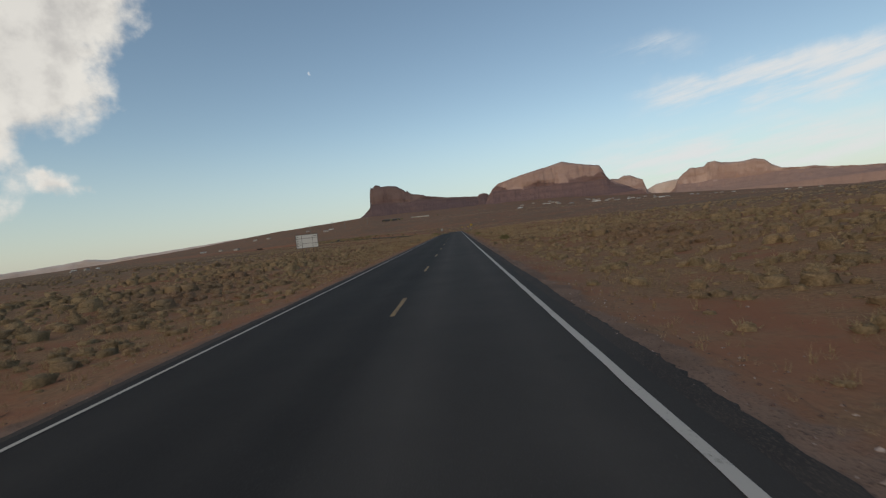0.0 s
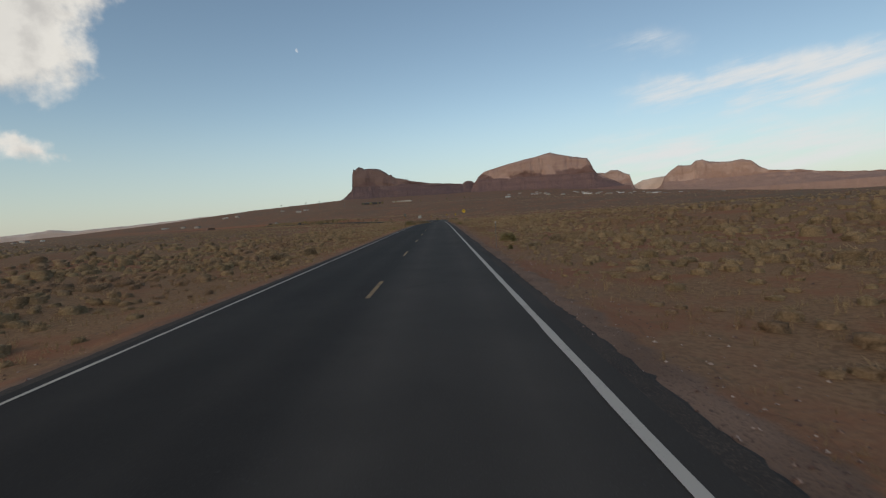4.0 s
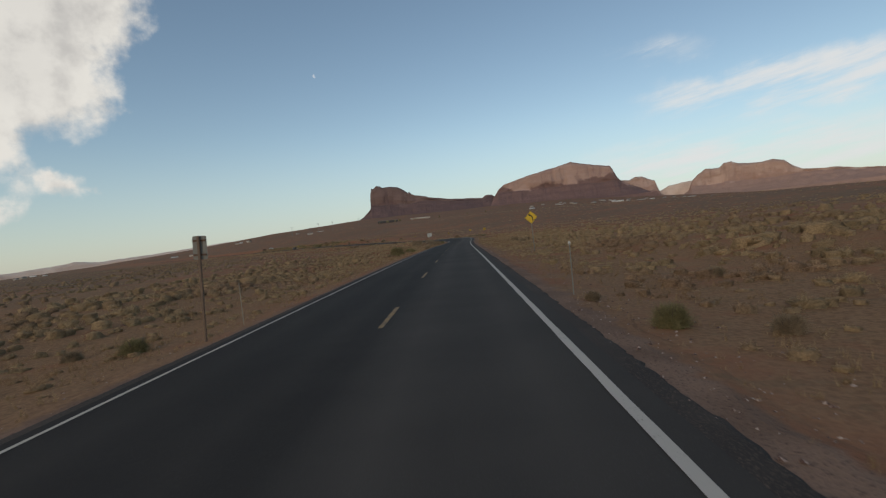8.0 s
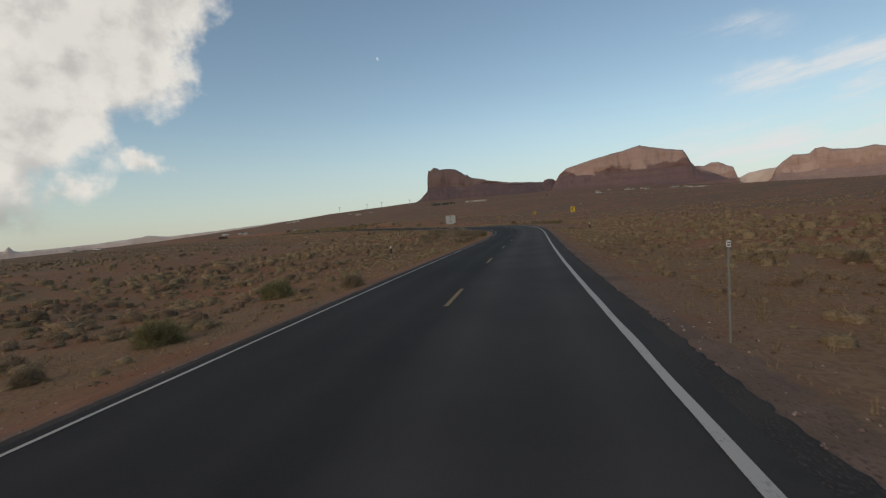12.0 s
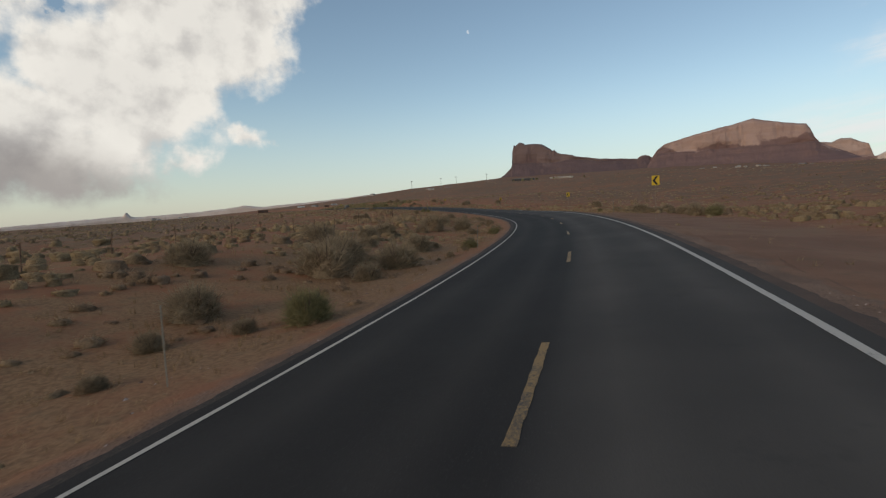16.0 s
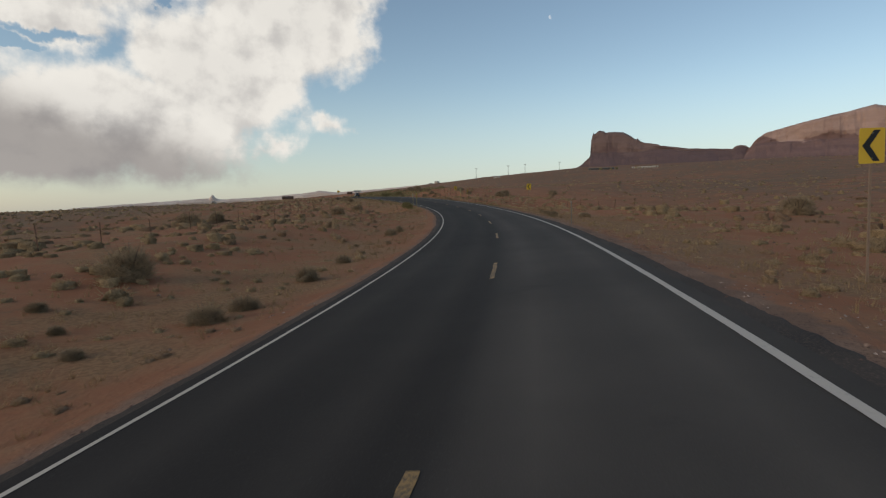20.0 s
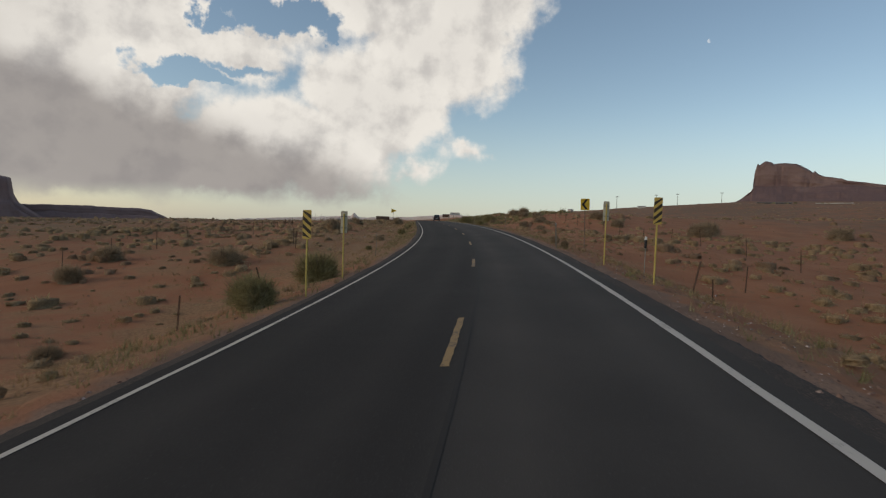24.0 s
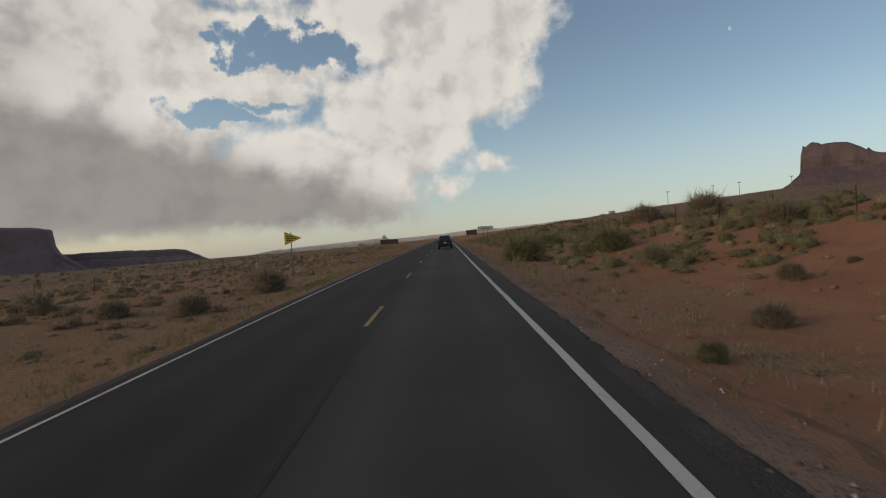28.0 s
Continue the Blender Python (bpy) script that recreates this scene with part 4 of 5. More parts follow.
BARS = [(0.03, 0.12, 0.82, 0.86), (0.03, 0.11, 0.68, 0.74), (0.04, 0.07, 0.50, 0.62), (0.09, 0.11, 0.48, 0.62), (0.03, 0.12, 0.36, 0.40), (0.04, 0.06, 0.12, 0.30), (0.08, 0.12, 0.12, 0.22),
        (0.15, 0.22, 0.70, 0.73), (0.16, 0.22, 0.45, 0.49), (0.16, 0.22, 0.20, 0.24), (0.80, 0.95, 0.84, 0.87), (0.82, 0.94, 0.2, 0.22)]
billboard(spot(95.3, -26.6, 12), 4.0, 2.5, 1.55, "old white billboard with dark battens and faded lettering", BOARD, BARS)
billboard(spot(716, 9.2, -4), 3.0, 1.3, 2.0, "small brown billboard on posts", RUST, [(0.2, 0.8, 0.45, 0.55)], rails=(), uprights=(0.2, 0.85))
billboard(spot(708, 12.6, -4), 4.0, 1.0, 2.6, "small white billboard on posts", BOARD, [(0.15, 0.85, 0.4, 0.6)], rails=(), uprights=(0.35, 0.62))
billboard(spot(800, -24, 8), 8.0, 2.0, 1.2, "long rust-red billboard beside the road", RUST, [(0.1, 0.9, 0.45, 0.6)], legs=4, rails=(), uprights=())


# ---------------------------------------------------------------- fences
def fence(name, s0, s1, lat, label, gap=5.2):
    t = thing(name, pose(0, 0, 0), label, "fence")
    rng_f = np.random.RandomState(int(abs(lat) * 10))
    tops = []
    post_me = None
    for s in np.arange(s0, s1, gap):
        m = spot(s + rng_f.uniform(-0.3, 0.3), lat + rng_f.uniform(-0.25, 0.25), 0, rng_f.normal(0, 4))
        if post_me is None:
            bm = box(0.045, 0.012, 1.65, 0, 0, 0.5)
            box(0.012, 0.04, 1.65, 0, 0.02, 0.5, bm=bm)
            o = part("post", bm, RUST, t)
            post_me = o.data
        else:
            o = new("post", post_me)
            o.parent = t
        o.matrix_basis = m
        tops.append(m)
    for z in (0.35, 0.75, 1.15):
        bm = bmesh.new()
        for a, b in zip(tops, tops[1:]):
            p, q = a @ Vector((0, 0, z)), b @ Vector((0, 0, z))
            d = q - p
            bmesh.ops.create_cone(bm, segments=3, radius1=0.004, radius2=0.004, depth=d.length,
                                  matrix=Matrix.Translation((p + q) / 2) @ d.to_track_quat("Z", "Y").to_matrix().to_4x4())
        part("wire", bm, RUST, t)
    return t


fence("fence", 330, 660, -23.0, "rusty wire fence on thin leaning steel posts")
for s, lat, lean, turn in ((504, -8.6, 4, 0), (507.5, -7.4, -16, 30), (525, -12.0, 3, 0), (528, -13.0, 0, 0), (510, 9.3, -3, 0), (513.5, 12.4, 2, 0), (506.5, 7.0, 22, 40)):
    t = thing("fence_post", spot(s, lat, turn, lean), "old rusty steel post leaning beside the culvert" if abs(lean) > 10 else "old rusty steel post beside the culvert", "fence post", "culvert fence posts")
    part("stake", box(0.05, 0.014, 1.5, 0, 0, 0.45, bm=box(0.014, 0.045, 1.5, 0, 0.022, 0.45)), RUST, t)
fence("fence", 470, 640, 19.0, "rusty wire fence on thin steel posts", 5.5)


# ---------------------------------------------------------------- car ahead
def section(w_low, w_top, z0, z1, z2, roof):
    return [(-w_low, z0), (-w_low - 0.02, z0 + 0.25), (-w_low, z1), (-w_top, z2), (-w_top + 0.12, roof), (w_top - 0.12, roof), (w_top, z2), (w_low, z1), (w_low + 0.02, z0 + 0.25), (w_low, z0)]


def car_thing(m):
    t = thing("car", m, "dark blue-black sport utility vehicle seen from behind", "car")
    bm = bmesh.new()
    rows = [(-2.28, 0.84, 0.80, 0.42, 0.72, 0.80, 0.86), (-2.34, 0.88, 0.84, 0.38, 0.95, 1.02, 1.06), (-2.26, 0.90, 0.78, 0.34, 1.02, 1.20, 1.30), (-2.02, 0.91, 0.68, 0.30, 1.04, 1.60, 1.74),
            (-1.0, 0.92, 0.69, 0.28, 1.04, 1.63, 1.78), (0.2, 0.92, 0.68, 0.28, 1.03, 1.62, 1.76), (0.75, 0.92, 0.72, 0.28, 1.03, 1.30, 1.40), (1.15, 0.91, 0.80, 0.28, 0.98, 1.03, 1.06),
            (1.95, 0.88, 0.78, 0.30, 0.90, 0.95, 0.98), (2.25, 0.80, 0.70, 0.36, 0.70, 0.76, 0.78)]
    rings = []
    for y, *rest in rows:
        rings.append([bm.verts.new((x, y, z)) for x, z in section(*rest)])
    for a, b in zip(rings, rings[1:]):
        for i in range(len(a)):
            j = (i + 1) % len(a)
            bm.faces.new((a[i], a[j], b[j], b[i]))
    bm.faces.new(rings[0])
    bm.faces.new(rings[-1][::-1])
    bmesh.ops.recalc_face_normals(bm, faces=bm.faces)
    body = part("body", bm, CAR_PAINT, t)
    rear = plate([(-0.66, 1.14), (0.66, 1.14), (0.58, 1.62), (-0.58, 1.62)], 0.02)
    bmesh.ops.rotate(rear, verts=rear.verts, cent=(0, 0, 1.38), matrix=Matrix.Rotation(radians(-27), 3, "X"))
    bmesh.ops.translate(rear, verts=rear.verts, vec=(0, -2.17, 0.0))
    part("rear_window", rear, GLASS, t)
    for sx in (-1, 1):
        side = bmesh.new()
        vs = [side.verts.new((sx * x, y, z)) for x, y, z in ((0.885, -1.9, 1.10), (0.885, 0.75, 1.08), (0.715, 0.25, 1.56), (0.705, -1.75, 1.58))]
        side.faces.new(vs)
        bmesh.ops.solidify(side, geom=list(side.faces), thickness=0.03)
        part("side_window", side, GLASS, t)
        part("tail_lamp", box(0.15, 0.05, 0.34, sx * 0.79, -2.33, 0.98, 0.015), RED_LENS, t, "red tail lamp")
        part("mirror", box(0.2, 0.1, 0.14, sx * 1.02, 0.62, 1.12, 0.03), CAR_PAINT, t)
    part("bumper", box(1.74, 0.16, 0.22, 0, -2.34, 0.50, 0.04), TYRE, t, "black rear bumper")
    part("number_plate", box(0.31, 0.012, 0.15, 0, -2.365, 0.84), WHITE, t, "white number plate")
    part("roof_rail", box(0.04, 1.9, 0.04, -0.52, -0.8, 1.80), CHROME, t)
    part("roof_rail", box(0.04, 1.9, 0.04, 0.52, -0.8, 1.80), CHROME, t)
    for sx in (-1, 1):
        for y in (-1.42, 1.42):
            w = part("wheel", rod(0.35, 0.23, sx * 0.80 - 0.115, y, 0.35, (0, 90, 0), sides=24), TYRE, t)
            part("rim", rod(0.2, 0.25, sx * 0.80 - 0.125, y, 0.35, (0, 90, 0), sides=16), CHROME, w)
    return t


p_car = road_point(637.0, 1.75)
car_thing(pose(float(p_car[0]), float(p_car[1]), float(p_car[2]), 1.0, math.degrees(-math.atan(np.interp(637.0, RS, R_BANK) - 0.02)), math.degrees(np.interp(637.0, RS, R_PSI))))


# ---------------------------------------------------------------- far settlement
def on_ground(x, y, turn=0.0, sink=0.15):
    z = float(ground_z(np.array([float(x)]), np.array([float(y)]))[0])
    return pose(x, y, z - sink, 0, 0, turn)


def house(m, w, d, h, wall, label):
    t = thing("house", m, label, "house", "far settlement houses")
    part("wall", box(w, d, h, 0, 0, h / 2), wall, t)
    bm = bmesh.new()
    a, b, r = w / 2 + 0.4, d / 2 + 0.5, h + d * 0.2
    vs = [bm.verts.new(v) for v in ((-a, -b, h), (a, -b, h), (a, b, h), (-a, b, h), (-a, 0, r), (a, 0, r))]
    for f in ((0, 1, 5, 4), (2, 3, 4, 5), (0, 4, 3), (1, 2, 5), (3, 2, 1, 0)):
        bm.faces.new([vs[i] for i in f])
    part("roof", bm, ROOF, t)
    part("door", box(1.0, 0.06, 2.0, w * 0.1, -d / 2 - 0.02, 1.0), WOOD, t)
    for x in (-w * 0.3, w * 0.34):
        win = part("window", box(1.3, 0.05, 1.0, x, -d / 2 - 0.02, 1.6), WHITE, t)
        part("pane", box(1.1, 0.03, 0.8, x, -d / 2 - 0.04, 1.6), WINDOW, win)
    return t


kinds = [house(on_ground(-330, 1290, 20), 12, 7, 3.2, HOUSE, "small tan house with a low gable roof"),
         house(on_ground(420, 1500, -15), 16, 5, 3.0, WHITE, "long white mobile home on the plain"),
         house(on_ground(520, 1650, 40), 9, 8, 3.4, HOUSE, "small square tan house on the plain")]
rng_h = np.random.RandomState(5)
for k in range(58):
    if k < 34:
        az, r = rng_h.uniform(7, 23), rng_h.uniform(1300, 2700)
    elif k < 46:
        az, r = rng_h.uniform(24, 36), rng_h.uniform(1900, 2900)
    else:
        az, r = rng_h.uniform(-40, -9), rng_h.uniform(1100, 2300)
    az = radians(az)
    copy_thing(kinds[rng_h.randint(3)], on_ground(r * math.sin(az), r * math.cos(az), rng_h.uniform(-50, 50)))


def long_hall(m, w, d, h, wall, label):
    t = thing("school_hall", m, label, "building")
    part("wall", box(w, d, h, 0, 0, h / 2), wall, t)
    part("roof", box(w + 2, d + 2, 0.8, 0, 0, h + 0.4), WHITE if wall is not DARK_SIDING else ROOF, t)
    for k in range(10):
        part("window", box(w * 0.05, 0.1, h * 0.4, (-0.45 + 0.1 * k) * w, -d / 2 - 0.05, h * 0.55), WINDOW, t)
    return t


long_hall(on_ground(-215, 1720, 8), 60, 20, 6, DARK_SIDING, "long dark school hall below the butte")
long_hall(on_ground(-120, 1790, -4), 60, 16, 3.5, HOUSE, "long white school hall below the butte")


def light_mast(m, tall):
    t = thing("floodlight_mast", m, "tall steel sports-field floodlight mast", "light mast", "floodlight masts")
    part("pole", rod(0.45, tall + 1, 0, 0, -1, r2=0.22, sides=8), STEEL, t)
    part("crossarm", box(4.2, 0.3, 0.3, 0, 0, tall - 0.6), STEEL, t)
    for x in (-1.7, -0.6, 0.6, 1.7):
        part("lamp", box(0.8, 0.5, 0.9, x, -0.3, tall, 0.1), ALU, t)
    return t


mast = light_mast(on_ground(-368, 1284, 30), 21)
for x, y in ((-322, 1330), (-287, 1322), (-236, 1372)):
    copy_thing(mast, on_ground(x, y, 30))

# ---------------------------------------------------------------- plants
def bush_shape(rng_b, stalks, flat=0.75, rings=2, segs=6, thick=0.03, twigs=0, core=0.78):
    """A low cushion of unit width: many thin stalks fanning out of a lumpy inner dome, and a few fine twigs."""
    lobes = [(rng_b.uniform(0, 6.283), rng_b.uniform(0.03, 0.22)) for _ in range(5)]

    def dome(a, u, grow):
        r = 0.31 + max(w * max(math.cos(a - la), 0) ** 3 for la, w in lobes)
        out = r * max(math.cos(u * 1.571), 0.0) ** 0.6 * grow
        return np.array([math.cos(a) * out, math.sin(a) * out, flat * 0.60 * math.sin(u * 1.571) * (0.55 + r) * grow])

    v, tris = [], []
    for k in range(rings):
        for q in range(segs):
            point = dome((q + 0.5 * (k % 2)) * 6.283 / segs, k / rings, core * rng_b.uniform(0.72, 1.18))
            v.append(point - np.array([0, 0, 0.06 if k == 0 else 0.0]))
    v.append(dome(0, 1.0, core))
    for k in range(rings - 1):
        for q in range(segs):
            a, b = k * segs + q, k * segs + (q + 1) % segs
            tris += [(a, b, b + segs), (a, b + segs, a + segs)]
    tris += [((rings - 1) * segs + q, (rings - 1) * segs + (q + 1) % segs, rings * segs) for q in range(segs)]
    for k in range(stalks + twigs):
        a, u = rng_b.uniform(0, 6.283), rng_b.uniform(0.0, 1) ** 0.9
        if k < stalks:
            foot = dome(a, u * 0.9, rng_b.uniform(core * 0.7, core * 1.05)) + rng_b.normal(0, 0.03, 3)
            tip = dome(a, u, rng_b.uniform(core + 0.06, 1.04)) + rng_b.normal(0, 0.065, 3) + np.array([0, 0, 0.02])
            across = thick * rng_b.uniform(0.6, 1.4)
        else:
            foot = dome(a, u * 0.8, 0.6)
            tip = dome(a, u, rng_b.uniform(1.0, 1.14))
            across = 0.003
        side = np.cross(tip - foot, rng_b.normal(0, 1, 3))
        side = side / (np.linalg.norm(side) + 1e-9) * across
        n0 = len(v)
        v += [foot - side, foot + side, tip]
        tris.append((n0, n0 + 1, n0 + 2))
    v = np.array(v)
    v[:, 2] = np.maximum(v[:, 2], -0.06)
    return v, np.array(tris)


def tuft_shape(rng_b, blades):
    v = []
    for _ in range(blades):
        a, lean = rng_b.uniform(0, 6.283), rng_b.uniform(0.05, 0.55)
        p = np.array([rng_b.normal(0, 0.12), rng_b.normal(0, 0.12), -0.03])
        tip = p + np.array([math.cos(a) * lean, math.sin(a) * lean, rng_b.uniform(0.5, 1.0)])
        side = np.array([-math.sin(a), math.cos(a), 0]) * rng_b.uniform(0.012, 0.028)
        v += [p - side, p + side, tip]
    return np.array(v)


def pebble_shape(rng_b):
    top = np.array([rng_b.normal(0, 0.1), rng_b.normal(0, 0.1), 0.35])
    ring = [np.array([math.cos(a) * rng_b.uniform(0.35, 0.6), math.sin(a) * rng_b.uniform(0.35, 0.6), rng_b.uniform(-0.05, 0.12)]) for a in (0, 1.25, 2.5, 3.8, 5.0)]
    v = []
    for i in range(5):
        v += [ring[i], ring[(i + 1) % 5], top]
    return np.array(v)


def scatter(name, shapes, x, y, z, wide, high, mat, label, category, rng_b):
    """Many copies of a few triangle shapes joined into one mesh."""
    out, faces, start = [], [], 0
    turn = rng_b.uniform(0, 6.283, len(x))
    pick = rng_b.randint(len(shapes), size=len(x))
    for k, shape in enumerate(shapes):
        shape, tris = shape if isinstance(shape, tuple) else (shape, np.arange(len(shape)).reshape(-1, 3))
        i = np.nonzero(pick == k)[0]
        c, q = np.cos(turn[i])[:, None], np.sin(turn[i])[:, None]
        w, h = wide[i][:, None], high[i][:, None]
        px = (shape[None, :, 0] * c - shape[None, :, 1] * q) * w + x[i][:, None]
        py = (shape[None, :, 0] * q + shape[None, :, 1] * c) * w + y[i][:, None]
        pz = shape[None, :, 2] * h + z[i][:, None]
        out.append(np.stack([px, py, pz], -1).reshape(-1, 3))
        faces.append((tris[None] + (start + np.arange(len(i)) * len(shape))[:, None, None]).reshape(-1, 3))
        start += len(i) * len(shape)
    soft = isinstance(shapes[0], tuple)
    return tagged(mesh_object(name, np.concatenate(out), np.concatenate(faces), mat, None, soft), label, category, kind="stuff")


def growth(s, lat):
    """Where plants stand thinner: the pull-out, the red bank, the washed-out culvert."""
    return 1 - 0.95 * turnout(s, lat) - 0.65 * smooth(s, 525, 560) * smooth(lat, 5, 8) * (1 - smooth(lat, 60, 120)) - 0.5 * smooth(s, 485, 495) * (1 - smooth(s, 530, 545)) * smooth(-lat, 5, 7) * (1 - smooth(-lat, 25, 45)) - 0.45 * smooth(s, 425, 450) * (1 - smooth(s, 480, 495)) * (1 - smooth(np.abs(lat), 30, 50))


def sow(count, s_lo, s_hi, lat_lo, lat_hi, rng_b, clump=9.0, keep=0.0):
    """Places beside the road, thinned into clumps."""
    s = rng_b.uniform(s_lo, s_hi, count)
    side = np.where(rng_b.uniform(0, 1, count) < 0.5, -1, 1)
    lat = side * (lat_lo + (lat_hi - lat_lo) * rng_b.uniform(0, 1, count) ** 0.9)
    p = road_point(s, lat)
    ok = waves(p[:, 0], p[:, 1], clump, 77) + rng_b.normal(0, 0.45, count) > keep
    p, s, lat = p[ok], s[ok], lat[ok]
    # drop what the bend brings back onto the asphalt
    s2, lat2 = road_frame(p[:, 0], p[:, 1])
    ok = (np.abs(lat2) > lat_lo * 0.97) & ((growth(s2, lat2) > rng_b.uniform(0.02, 1, len(s2))) | (lat_lo < 5) & (turnout(s2, lat2) < 0.3))
    return p[ok, 0], p[ok, 1], s2[ok], lat2[ok]


def settle(x, y, sl):
    z = ground_z(x, y, sl)
    near = np.abs(sl[1]) < 6.3
    strip_z = road_point(sl[0], sl[1])[:, 2] - np.interp(np.abs(sl[1]), [3.9, 4.13, 4.4, 4.9, 5.8], [0.012, 0.03, 0.05, 0.11, 0.45])
    return np.where(near, np.maximum(z, strip_z), z)


rng_p = np.random.RandomState(21)
rich = [bush_shape(rng_p, 58, rings=3, segs=6, thick=0.016, twigs=1, core=0.72) for _ in range(10)]
plainer = [bush_shape(rng_p, 14, rings=2, segs=6, thick=0.022, core=0.84) for _ in range(8)]
coarse = [bush_shape(rng_p, 4, rings=2, segs=5, thick=0.04, core=0.9) for _ in range(6)]

x, y, s, lat = sow(20000, -25, 760, 13.0, 36, rng_p, 7, -0.75)
wide = rng_p.lognormal(-0.12, 0.42, len(x)).clip(0.35, 2.0)
scatter("sagebrush", plainer, x, y, ground_z(x, y, (s, lat)) - 0.03, wide, wide * rng_p.uniform(0.5, 0.85, len(x)), SAGE, "grey-green and brown sagebrush near the road", "sagebrush", rng_p)
x, y, s, lat = sow(10500, -25, 700, 5.5, 15, rng_p, 5, -0.45)
wide = rng_p.lognormal(-0.25, 0.42, len(x)).clip(0.25, 1.7) * np.interp(np.abs(lat), [6, 9, 14], [0.5, 0.75, 1.0])
scatter("sagebrush", rich, x, y, settle(x, y, (s, lat)) - 0.03, wide, wide * rng_p.uniform(0.5, 0.85, len(x)), SAGE, "grey-green and brown sagebrush beside the road", "sagebrush", rng_p)
x, y, s, lat = sow(10500, -20, 330, 6.0, 26, rng_p, 12, -1.2)
wide = rng_p.lognormal(-0.45, 0.35, len(x)).clip(0.25, 1.2) * np.interp(np.abs(lat), [6, 9], [0.7, 1.0])
scatter("sagebrush", plainer, x, y, settle(x, y, (s, lat)) - 0.03, wide, wide * rng_p.uniform(0.55, 0.9, len(x)), SAGE, "small low sagebrush covering the first plain", "sagebrush", rng_p)
x, y, s, lat = sow(11000, 588, 740, 8, 26, rng_p, 8, -0.5)
ok = lat > 0
x, y, s, lat = x[ok], y[ok], s[ok], lat[ok]
wide = rng_p.lognormal(0.35, 0.35, len(x)).clip(0.8, 2.8)
scatter("sagebrush", rich, x, y, ground_z(x, y, (s, lat)) - 0.05, wide, wide * rng_p.uniform(0.5, 0.8, len(x)), GREEN, "dark green brush crowding the red bank", "sagebrush", rng_p)
x, y, s, lat = sow(16000, -30, 800, 32, 130, rng_p, 14, -0.8)
wide = rng_p.lognormal(0.0, 0.4, len(x)).clip(0.45, 2.4)
scatter("sagebrush", coarse, x, y, ground_z(x, y, (s, lat)) - 0.03, wide, wide * rng_p.uniform(0.5, 0.85, len(x)), SAGE, "grey-green and brown sagebrush on the open plain", "sagebrush", rng_p)
count = 23000
ang, rad = rng_p.uniform(-110, 62, count), 70 + 1300 * rng_p.uniform(0, 1, count) ** 1.15
x, y = -10 + rad * np.sin(np.radians(ang)), 300 + rad * np.cos(np.radians(ang))
y = np.where(rng_p.uniform(0, 1, count) < 0.4, y - 320, y)
s, lat = road_frame(x, y)
ok = (np.abs(lat) > 85) & (waves(x, y, 40, 78) + rng_p.normal(0, 0.5, count) > -0.6)
x, y, s, lat = x[ok], y[ok], s[ok], lat[ok]
wide = rng_p.lognormal(0.2, 0.4, len(x)).clip(0.6, 3.2) * np.interp(np.abs(lat), [85, 900], [1.0, 2.4])
scatter("sagebrush", [bush_shape(rng_p, 0, rings=2, segs=4) for _ in range(6)], x, y, ground_z(x, y, (s, lat)) - 0.05, wide, wide * rng_p.uniform(0.35, 0.6, len(x)), SAGE, "low dark sagebrush far out on the plain", "sagebrush", rng_p)

tufts = [tuft_shape(rng_p, 9) for _ in range(6)]
x, y, s, lat = sow(34000, -25, 740, 4.45, 17, rng_p, 6, -0.6)
high = rng_p.uniform(0.10, 0.32, len(x)) * np.interp(np.abs(lat), [4.5, 6.5], [0.6, 1.0])
scatter("dry_grass", tufts, x, y, settle(x, y, (s, lat)), high * 1.3, high, STRAW, "straw-coloured tufts of dry grass", "grass", rng_p)
x, y, s, lat = sow(40000, -20, 700, 4.7, 10, rng_p, 5, -0.6)
high = rng_p.uniform(0.09, 0.28, len(x)) * np.interp(np.abs(lat), [4.7, 6.0], [0.5, 1.0])
scatter("dry_grass", [tuft_shape(rng_p, 8) for _ in range(6)], x, y, settle(x, y, (s, lat)), high * 1.6, high, STRAW, "thick straw-coloured grass along the verge", "grass", rng_p)
x, y, s, lat = sow(26000, -30, 780, 14, 60, rng_p, 12, -0.2)
high = rng_p.uniform(0.12, 0.34, len(x))
scatter("dry_grass", tufts, x, y, ground_z(x, y, (s, lat)), high * 1.5, high, STRAW, "straw-coloured tufts of dry grass on the plain", "grass", rng_p)
x, y, s, lat = sow(9000, 480, 640, 4.35, 6.2, rng_p, 7, 0.0)
ok = (lat < 0) | (rng_p.uniform(0, 1, len(x)) < 0.25)
x, y, s, lat = x[ok], y[ok], s[ok], lat[ok]
high = rng_p.uniform(0.10, 0.30, len(x))
scatter("green_weeds", tufts, x, y, settle(x, y, (s, lat)), high * 1.6, high, GREEN, "fresh green weeds along the verge", "weeds", rng_p)

stones = [pebble_shape(rng_p) for _ in range(8)]
x, y, s, lat = sow(16000, -10, 640, 4.0, 6.8, rng_p, 3, -0.6)
size = rng_p.lognormal(-3.25, 0.45, len(x)).clip(0.015, 0.10)
scatter("gravel_stones", stones, x, y, settle(x, y, (s, lat)), size, size, PEBBLE, "loose reddish gravel stones along the verge", "gravel", rng_p)
x, y, s, lat = sow(31000, -5, 640, 3.98, 5.4, rng_p, 2, -0.8)
size = rng_p.lognormal(-3.3, 0.45, len(x)).clip(0.014, 0.085)
scatter("gravel_stones", stones, x, y, settle(x, y, (s, lat)), size, size, PEBBLE, "coarse gravel lying along the asphalt edge", "gravel", rng_p)
x, y, s, lat = sow(5000, -10, 700, 6.5, 26, rng_p, 8, 0.0)
